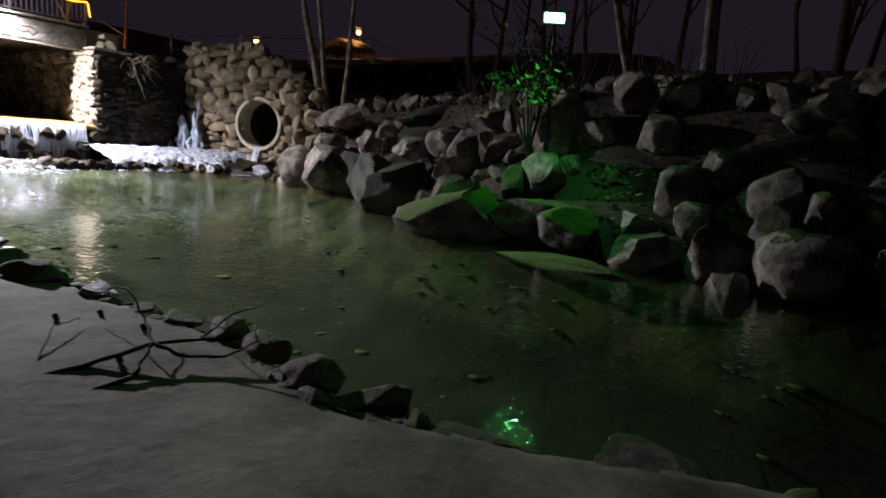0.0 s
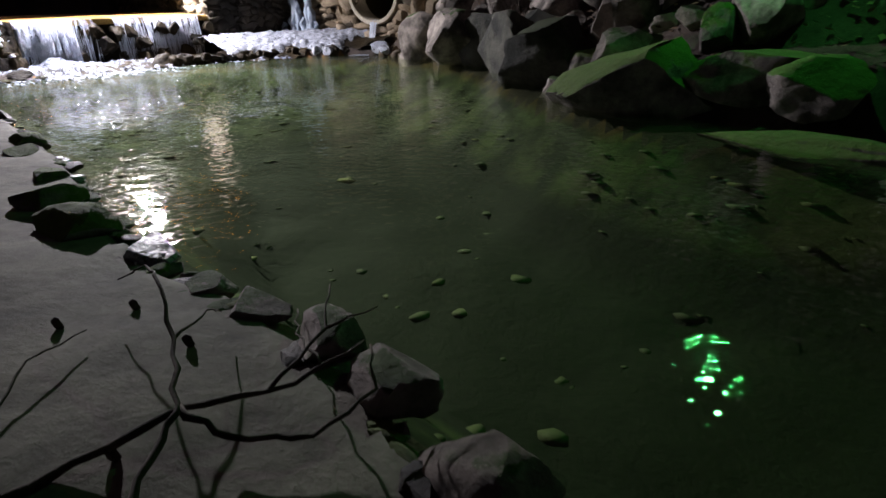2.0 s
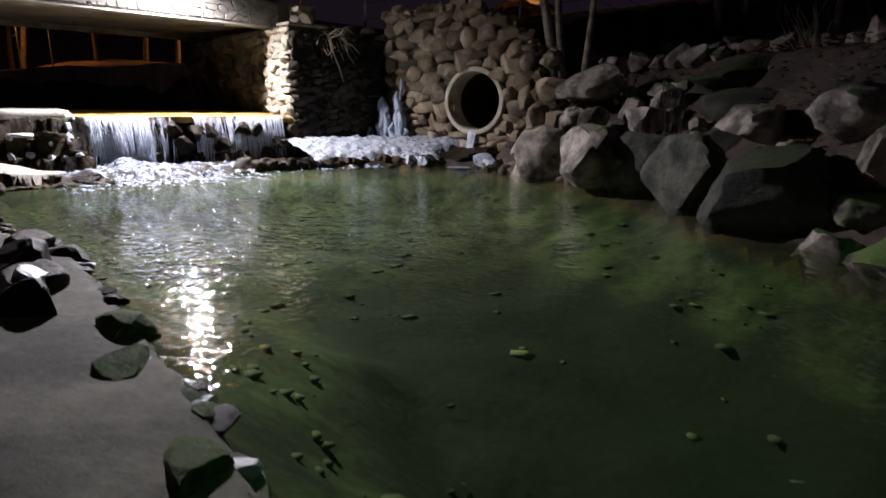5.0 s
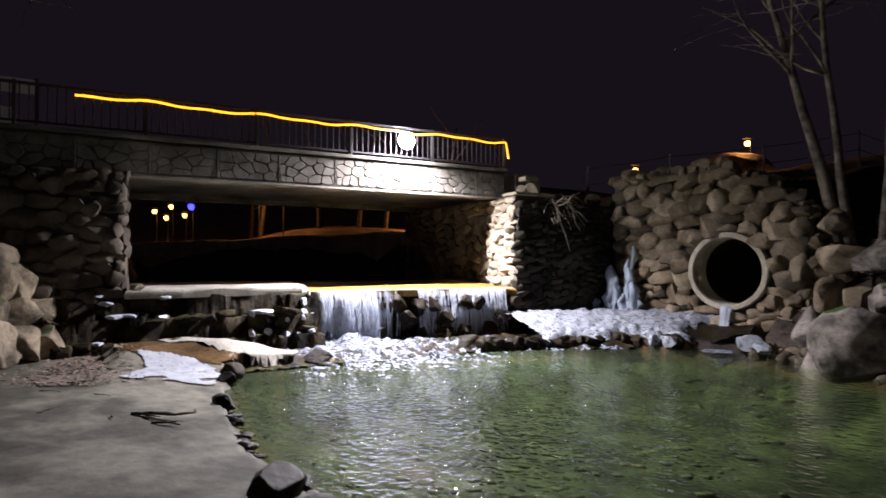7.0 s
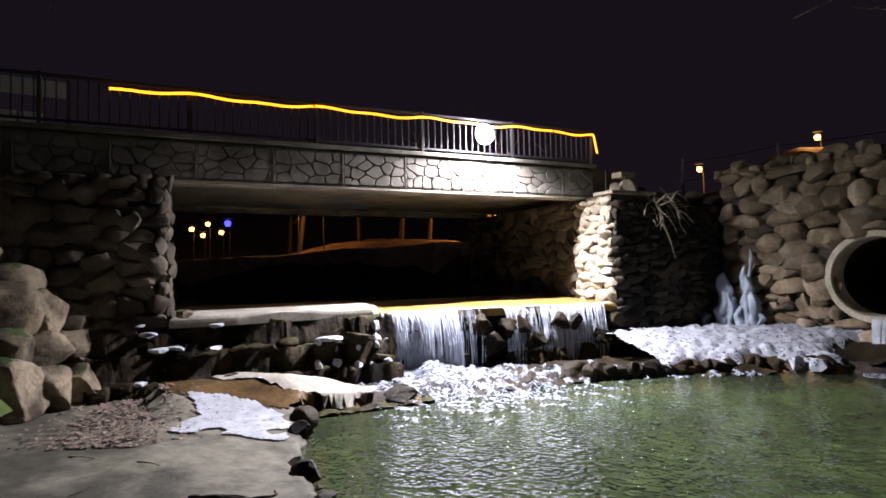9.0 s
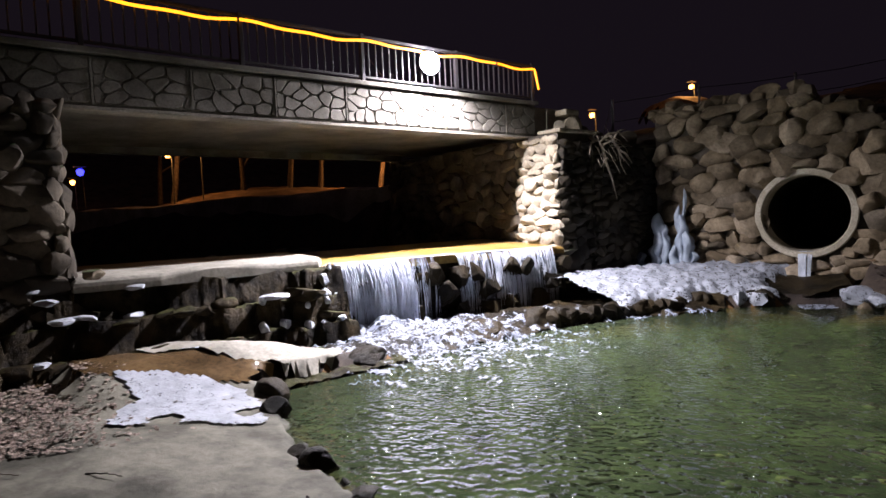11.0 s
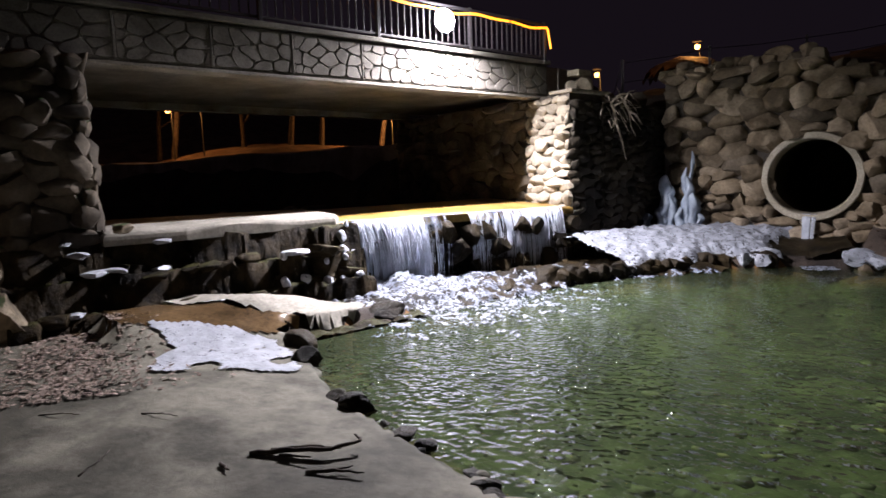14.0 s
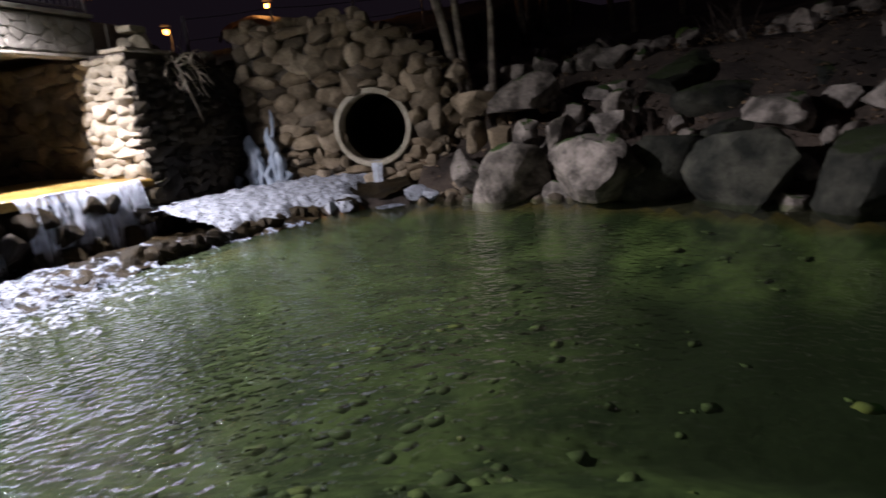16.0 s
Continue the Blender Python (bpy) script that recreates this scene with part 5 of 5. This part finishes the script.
# ---- lamps on the paths ----


def path_lamp(x, y, z, glass, label, post=True, size=0.12):
    g = height(x, y)
    root = tagged(empty("path_lamp", Matrix.Translation((x, y, min(g, z - 0.3)))), label, "lamp", "path lamps")
    h = z - min(g, z - 0.3)
    part("post", tube([(0.16, 0.12, -0.1), (0.16, 0.12, h * 0.9), (0.12, 0.1, h + 0.16)], [0.04, 0.035, 0.03], 8), M_HOUSING, root)
    part("cap", lathe([(0.0, 0.0), (size * 1.6, -0.06), (size * 1.7, -0.09), (0.0, -0.05)], 16, m=Matrix.Translation((0, 0, h + size + 0.2))), M_HOUSING, root)
    part("globe", lathe([(0.0, -size * 1.2), (size * 0.7, -size), (size, -size * 0.1), (size * 0.9, size * 0.5), (0.0, size * 0.9)], 16, m=Matrix.Translation((0, 0, h))), glass, root, "glowing glass globe")
    return root


for x, y, z, w in LANTERNS:
    path_lamp(x, y, z, M_ORANGE, "orange sodium path lamp on a dark post", size=0.17 if y < 35 or y > 45 else 0.14)
path_lamp(-58.1, 38.2, 7.1, M_BLUE, "small blue garden lamp far upstream", size=0.3)
for dx, dz in ((0, 0), (1.3, 0.5), (2.4, -0.3), (0.9, -0.6)):
    path_lamp(-61.5 + dx * 0.5, 36.5 + dx, 6.7 + dz, M_ORANGE, "small warm lamp far upstream", size=0.22)
# green lamp in the twigs of the bank
gl = tagged(empty("green_lamp", Matrix.Translation(GREEN)), "green spotlight hung over the mossy bank", "lamp")
part("housing", box(-0.16, 0.16, 0.0, 0.12, -0.09, 0.09, 0.02), M_HOUSING, gl)
part("lamp_glass", box(-0.14, 0.14, -0.02, 0.004, -0.06, 0.06, 0.01), M_GREENGLOW, gl, "glowing green lamp glass")
part("pole", tube([(0.0, 0.12, 0.0), (0.05, 0.35, -0.2), (0.1, 0.6, -1.2), (0.12, 0.7, -2.6)], [0.025, 0.03, 0.035, 0.04], 8), M_HOUSING, gl)
# leafy shrub round the green lamp
shrub = tagged(empty("shrub", Matrix.Translation((0.35, 10.3, 1.6))), "leafy evergreen shrub beside the green lamp", "shrub")
rs = random.Random(90)
sv, sf = [], []
st = bmesh.new()
for k in range(16):
    a = rs.uniform(0, math.tau)
    tip = Vector((math.cos(a) * rs.uniform(0.2, 0.75), math.sin(a) * rs.uniform(0.1, 0.5) - 0.2, rs.uniform(0.7, 1.7)))
    mid = tip * 0.5 + Vector((0, 0, 0.2))
    tube([(0, 0, -0.3), mid, tip], [0.02, 0.012, 0.005], 5, st)
    for _ in range(26):
        c = mid.lerp(tip, rs.random()) + Vector((rs.gauss(0, 0.1), rs.gauss(0, 0.1), rs.gauss(0, 0.1)))
        u = Vector((rs.gauss(0, 1), rs.gauss(0, 1), rs.gauss(0, 1))).normalized()
        w = u.orthogonal().normalized()
        ln = rs.uniform(0.04, 0.08)
        b = len(sv)
        sv += [c - u * ln, c + w * ln * 0.4, c + u * ln, c - w * ln * 0.4]
        sf.append((b, b + 1, b + 2, b + 3))
part("stem", st, M_TWIG, shrub)
M_LEAF = plain("dull green leaves", (0.06, 0.11, 0.035), 0.5)
tagged(mesh_ob("foliage", sv, sf, M_LEAF, shrub), kind="stuff")

# ---- fence on the upper path ----
fence = tagged(empty("fence", I4), "thin dark post and wire fence on the upper path", "fence")
fp = [L(1.1, 0.0), L(3.1, 0.3), L(5.2, -0.8), L(7.4, -2.2), L(9.6, -3.6), L(11.8, -5.0)]
for p in fp:
    g = height(p.x, p.y)
    part("post", box(p.x - 0.03, p.x + 0.03, p.y - 0.03, p.y + 0.03, g - 0.2, g + 1.1, 0.008), M_RAIL, fence)
for a, b in zip(fp, fp[1:]):
    for h in (0.55, 1.02):
        pa, pb = Vector((a.x, a.y, height(a.x, a.y) + h)), Vector((b.x, b.y, height(b.x, b.y) + h))
        part("wire", tube([pa, pa.lerp(pb, 0.5) - Vector((0, 0, 0.03)), pb], [0.012] * 3, 5), M_RAIL, fence)

# ---- upstream bank ----
ub = [L(0.35, 5.3), L(-0.2, 8), L(-1.4, 12), L(-3.4, 18), L(-6.4, 25), L(-11, 33), L(-18, 42)]
uv, uf = [], []
for i, p in enumerate(along([(q.x, q.y) for q in ub], 40)):
    for dx, z in ((0, 0.3), (0.35, 2.9), (0.9, 2.95), (0.9, 0.3)):
        n = Vector((0.9, 0.45, 0))
        uv.append((p.x + n.x * dx, p.y + n.y * dx, z + (0.15 * noise.noise(Vector((i * 0.7, dx, 0))) if z > 1 else 0)))
for i in range(39):
    for k in range(4):
        a, b = i * 4 + k, i * 4 + (k + 1) % 4
        uf.append((a, b, b + 4, a + 4))
tagged(mesh_ob("wall_upstream", uv, uf, M_PALESTONE), "grey rubble retaining wall upstream of the bridge", "wall", kind="structure")
blanket("earth_mound", lambda x, y: True, 0.6, -49, -24, 28, 48, lambda x, y: 1.0 + 3.35 * max(0.0, 1 - ((x + 36.5) ** 2 / 150 + (y - 37) ** 2 / 80)) ** 0.6 + 0.25 * nz(x, y, 0.5, 2), M_EARTH, "bare earth mound lit orange beyond the stream", "mound", "structure")
blanket("earth_mound", lambda x, y: math.hypot(x + 12.2, y - 47.2) < 2.6, 0.3, -15, -9, 44, 50, lambda x, y: 7.0 + 1.75 * max(0.0, 1 - ((x + 12.2) ** 2 + (y - 47.2) ** 2) / 7.0) ** 0.5 + 0.2 * nz(x, y, 1.1, 5), M_EARTH, "low earth mound below an orange path lamp", "mound", "structure")
for x, y, s in ((-2.6, 2.3, 0.9), (-3.6, 2.0, 0.7), (-4.4, 1.8, 0.8), (-3.1, 2.8, 0.6), (-5.0, 2.5, 0.5)):
    p = L(x, y + 3.5, 1.12)
    boulder(p.x, p.y, p.z, s, s * 0.6, 0.22, 64, M_ROCK, int(s * 10), "low wet stone breaking the stream above the weir", "stones above the weir")

# ---- signboard on the upper path ----
e9 = Vector((-7.57, 6.18, 1.9))
sp = e9 + Vector((-0.919, 0.29, 0.262)) * 15.5
sign = tagged(empty("signboard", Matrix.Translation((sp.x, sp.y, 3.2)) @ Matrix.Rotation(radians(70), 4, "Z")), "pale weathered signboard on posts by the upper path", "sign")
part("board", box(-0.62, 0.62, -0.03, 0.03, 2.6, 2.95, 0.01), M_SIGN, sign)
for x in (-0.35, 0.1):
    part("notice", box(x - 0.3, x + 0.1, -0.02, 0.02, 1.8, 2.25, 0.01), M_SIGN, sign, "small pale notice panel")
for x in (-0.66, 0.66):
    part("post", box(x - 0.035, x + 0.035, -0.035, 0.035, -0.2, 3.0, 0.008), M_RAIL, sign)

# ---- roots, stump and coping stones on the wing wall ----
rt = tagged(empty("root_cluster", LM @ Matrix.Translation((0.75, -0.9, 3.2))), "bleached dead roots hanging over the wing wall", "roots")
for k, pts in enumerate((((0.0, 0.1, 0.2), (0.1, -0.12, 0.0), (0.12, -0.2, -0.35), (0.3, -0.22, -0.75), (0.4, -0.24, -1.1)), ((0.1, -0.12, 0.0), (0.35, -0.2, 0.1), (0.55, -0.2, -0.1), (0.6, -0.22, -0.4), (0.8, -0.2, -0.6)), ((0.05, -0.1, 0.05), (0.3, -0.15, 0.25), (0.6, -0.2, 0.28), (0.9, -0.2, 0.1)), ((0.35, -0.2, 0.1), (0.5, -0.25, 0.3), (0.75, -0.25, 0.35)), ((0.12, -0.2, -0.3), (-0.05, -0.2, -0.45), (-0.15, -0.2, -0.3)), ((0.55, -0.2, -0.1), (0.75, -0.24, -0.15), (1.0, -0.22, -0.35)), ((0.1, 0, 0.1), (-0.2, -0.1, 0.05), (-0.35, -0.15, -0.2)))):
    part("root", tube(pts, [max(0.008, 0.045 * (1 - i / len(pts)) * (1 if k == 0 else 0.55)) for i in range(len(pts))], 7), M_ROOT, rt, smooth=True)
rr_ = random.Random(8)
for k in range(22):
    p = Vector((rr_.uniform(-0.1, 0.6), -0.1, rr_.uniform(-0.05, 0.25)))
    d = Vector((rr_.uniform(-0.6, 1.0), -0.25, rr_.uniform(-0.9, 0.5))).normalized()
    pts = [p.copy()]
    for _ in range(6):
        d = (d + Vector((rr_.uniform(-0.4, 0.4), rr_.uniform(-0.15, 0.12), rr_.uniform(-0.45, 0.2)))).normalized()
        p = p + d * rr_.uniform(0.06, 0.13)
        p.y = min(p.y, -0.07)
        pts.append(p.copy())
    part("root", tube(pts, [0.009, 0.008, 0.007, 0.006, 0.005, 0.004, 0.003], 5), M_ROOT, rt)
for x, y, z, s, h in ((0.35, -0.6, 3.62, 0.42, 0.5), (0.1, -0.55, 3.56, 0.3, 0.3), (0.75, -0.5, 3.5, 0.4, 0.35), (-0.1, -0.7, 3.5, 0.26, 0.16), (1.3, -0.5, 3.4, 0.5, 0.3), (1.9, -0.5, 3.4, 0.5, 0.3), (2.5, -0.5, 3.45, 0.5, 0.35)):
    p = L(x, y, z)
    boulder(p.x, p.y, p.z, s, s * 0.8, h, 30, M_PALESTONE if x < 0.5 else M_DARKWALL, int(s * 30), "pale stone block on the wing wall" if x < 0.5 else "dark stone on the wing wall", "stones on the wing wall", "stone", PEBBLES)
part("slab", box(-0.65, -0.25, 0.15, 0.45, 0.62, 0.74, 0.02), M_PALESTONE, rt, "pale slab balanced on the stump")
# uneven top and end of the pipe wall
rp = random.Random(31)
for k in range(26):
    f = k / 25
    q = WALLP @ Vector((f * PW, 0.12 + rp.uniform(-0.05, 0.1), wall_top(f * PW) + 0.04 + rp.uniform(-0.1, 0.1)))
    s = rp.uniform(0.35, 0.6)
    boulder(q.x, q.y, q.z, s, s * 0.8, s * 0.65, rp.uniform(0, 360), M_WALLSTONE, k, name="stone", parent=pwall)
for k in range(22):
    q = WALLP @ Vector((PW + rp.uniform(-0.15, 0.55), 0.1 + rp.uniform(-0.2, 0.3), 0.1 + 2.75 * k / 21))
    s = rp.uniform(0.35, 0.65)
    boulder(q.x, q.y, q.z, s, s * 0.9, s * 0.75, rp.uniform(0, 360), M_WALLSTONE, k, name="stone", parent=pwall)

# ---- ice, silt and litter on the apron ----


def in_poly(poly):
    return lambda x, y: bool(inside(np.array([x]), np.array([y]), poly)[0])


ICE_P = [(-14.15, 9.55), (-13.55, 10.0), (-13.05, 10.3), (-13.35, 10.72), (-13.9, 10.98), (-14.6, 10.85), (-15.25, 10.5), (-14.9, 10.25), (-14.5, 10.15), (-14.55, 9.85)]
ice_in = in_poly(ICE_P)
blanket("ice_sheet", lambda x, y: ice_in(x + 0.12 * nz(x, y, 3, 1), y + 0.12 * nz(x, y, 3, 6)) and nz(x, y, 2.2, 9) > -0.42, 0.04, -15.5, -12.8, 9.3, 11.3, lambda x, y: apron_top(x, y) + 0.022 + 0.008 * nz(x, y, 6, 3), M_ICESHEET, "thin white ice sheet on the apron", "ice")
M_MUD = stone_mat("wet brown silt", (0.06, 0.036, 0.017), (0.14, 0.088, 0.042), vary=0.0, rough=0.25, relief=0.01)
mud_in = in_poly([(-16.3, 9.9), (-15.3, 10.2), (-14.6, 10.7), (-14.0, 11.05), (-14.1, 11.7), (-15.0, 11.45), (-15.8, 11.0), (-16.5, 10.6)])
blanket("silt", lambda x, y: mud_in(x + 0.1 * nz(x, y, 3, 1), y), 0.06, -17, -13.6, 9.6, 12.2, lambda x, y: apron_top(x, y) + 0.014 + 0.01 * nz(x, y, 2), M_MUD, "wet brown silt strip below the stepped rocks", "silt")
pale_in = in_poly([(-15.7, 10.95), (-14.9, 11.25), (-14.2, 11.5), (-13.7, 12.1), (-13.8, 12.75), (-14.5, 12.5), (-15.0, 12.0), (-15.7, 11.4)])
blanket("silt_ledge", lambda x, y: pale_in(x + 0.15 * nz(x, y, 2.5, 1), y + 0.1 * nz(x, y, 2.5, 4)), 0.07, -16.4, -13.2, 10.9, 13, lambda x, y: apron_top(x, y) + 0.04 + 0.05 * nz(x, y, 1.8, 3) + 0.015 * nz(x, y, 7), M_SILTSLAB, "pale silty ledge with frozen edges", "ledge", "structure")
rl = random.Random(17)
lv, lf = [], []
for _ in range(2600):
    a, b = rl.random(), rl.gauss(0, 0.45)
    x, y = -16.0 + 1.9 * a + b * 0.5, 9.9 - 1.3 * a + b * 0.6 + 0.2
    z = apron_top(x, y) + 0.008 + rl.uniform(0, 0.02)
    t, s = rl.uniform(0, math.tau), rl.uniform(0.012, 0.04)
    u, w = Vector((math.cos(t), math.sin(t), rl.uniform(-0.4, 0.4))) * s, Vector((-math.sin(t), math.cos(t), rl.uniform(-0.4, 0.4))) * s * 0.6
    c = Vector((x, y, z))
    k = len(lv)
    lv += [c - u, c + w, c + u, c - w]
    lf.append((k, k + 1, k + 2, k + 3))
M_LITTER = stone_mat("pale dry leaf litter", (0.12, 0.085, 0.065), (0.38, 0.3, 0.25), vary=0.0, big=30, fine=60, relief=0.002)
tagged(mesh_ob("leaf_litter", lv, lf, M_LITTER), "pale dry leaf litter and grit along the boulder wall", "litter", kind="stuff")


def twig_thing(x, y, lines, label, name="dead_branch", flat=1.0, thin=1.0, mat=None):
    z = apron_top(x, y) + 0.012
    root = tagged(empty(name, Matrix.Translation((x, y, z))), label, "branch", "dead branches")
    for pts, rad in lines:
        pp = []
        for a, b in zip(pts, pts[1:]):
            a, b = Vector(a), Vector(b)
            for i in range(4):
                f = i / 4
                pp.append(Vector((1, 1, flat)) * a.lerp(b, f) + Vector((0.008 * math.sin(17 * f + a.x * 30), 0.008 * math.cos(13 * f + a.y * 30), 0)))
        pp.append(Vector((1, 1, flat)) * Vector(pts[-1]))
        n = len(pp)
        part("stem", tube(pp, [max(0.003, thin * rad * (1 - 0.75 * i / n) * (1 + 0.15 * math.sin(i * 2.1))) for i in range(n)], 7), mat or M_TWIG, root, smooth=True)
    return root


twig_thing(-11.95, 8.82, [([(-0.2, -0.1, 0.01), (0.0, 0.0, 0.03), (0.25, 0.14, 0.02), (0.38, 0.3, 0.03), (0.3, 0.34, 0.04)], 0.022), ([(-0.1, -0.02, 0.02), (0.12, 0.12, 0.03), (0.3, 0.18, 0.01)], 0.013), ([(0.0, -0.05, 0.02), (0.2, 0.0, 0.02)], 0.012)], "dark twisted dead branch lying on the apron")
twig_thing(-11.55, 8.75, [([(-0.14, -0.06, 0.0), (0.02, 0.0, 0.02), (0.2, 0.06, 0.01)], 0.016), ([(0.0, 0.0, 0.01), (0.1, 0.09, 0.02)], 0.01)], "short dark dead twig lying on the apron")
twig_thing(-12.15, 8.5, [([(-0.05, 0.03, 0.0), (0.06, -0.02, 0.01)], 0.014)], "small dark twig on the apron")
for x, y, t in ((-13.9, 8.6, 0.4), (-14.2, 9.1, 1.1), (-12.9, 8.2, 2.0), (-13.2, 8.9, 0.2), (-10.2, 7.0, 0.9)):
    c, s = math.cos(t) * 0.16, math.sin(t) * 0.16
    twig_thing(x, y, [([(-c, -s, 0.0), (0.02, 0.01, 0.012), (c, s, 0.004)], 0.006)], "thin dry twig on the apron")
# big dead branch by the start of the walk
twig_thing(-2.0, 3.45, [
    ([(0.1, -0.35, 0.05), (0.03, -0.1, 0.12), (0.0, 0.0, 0.16), (-0.2, 0.25, 0.25), (-0.45, 0.5, 0.42), (-0.62, 0.62, 0.36), (-0.8, 0.65, 0.2)], 0.02),
    ([(-0.45, -0.6, 0.02), (-0.2, -0.3, 0.06), (0.0, 0.0, 0.14), (0.25, 0.2, 0.12), (0.4, 0.42, 0.2)], 0.028),
    ([(0.0, 0.0, 0.15), (0.18, -0.02, 0.05), (0.4, 0.05, 0.04), (0.5, 0.25, 0.1), (0.42, 0.42, 0.18)], 0.02),
    ([(0.2, 0.15, 0.12), (0.28, 0.38, 0.3), (0.2, 0.6, 0.38)], 0.012),
    ([(0.28, 0.38, 0.3), (0.42, 0.5, 0.36)], 0.009),
    ([(-0.2, 0.25, 0.25), (-0.25, 0.5, 0.2), (-0.3, 0.62, 0.06)], 0.01),
    ([(-0.35, -0.45, 0.04), (-0.5, -0.2, 0.1), (-0.65, 0.1, 0.16), (-0.68, 0.35, 0.1)], 0.012),
    ([(0.3, 0.3, 0.16), (0.1, 0.5, 0.1), (-0.02, 0.72, 0.04)], 0.008),
    ([(0.1, -0.35, 0.05), (-0.05, -0.6, 0.02)], 0.026),
], "large dead branch with curving twigs lying on the apron", flat=0.55, thin=0.6)
for x, y in ((-2.88, 3.85), (-2.32, 3.89), (-2.1, 3.3), (-2.75, 4.1)):
    boulder(x, y, apron_top(x, y) + 0.02, 0.05, 0.04, 0.045, 0, M_TWIG, 2, "small dark pine cone on the apron", "cones", "pine_cone", PEBBLES, category="cone")

# ---- dry brush on the far bank ----
rb = random.Random(77)
for k in range(16):
    x, y = rb.uniform(-4.5, 4.0), 0
    y = 14.5 - x * 0.9 + rb.uniform(-2.2, 3.0)
    g = height(x, y)
    if g < 0.4:
        continue
    brush = tagged(empty("dry_brush", Matrix.Translation((x, y, g))), "thin dry brushwood growing between the boulders", "brush", "dry brush")
    for n in range(9):
        d = Vector((rb.uniform(-0.5, 0.5), rb.uniform(-0.5, 0.5), 1)).normalized()
        p = Vector((rb.uniform(-0.1, 0.1), rb.uniform(-0.1, 0.1), -0.05))
        pts = [p.copy()]
        for _ in range(5):
            d = (d + Vector((rb.uniform(-0.25, 0.25), rb.uniform(-0.25, 0.25), 0))).normalized()
            p = p + d * rb.uniform(0.12, 0.26)
            pts.append(p.copy())
        part("stem", tube(pts, [0.012, 0.01, 0.008, 0.007, 0.005, 0.003], 5), M_TWIG, brush)
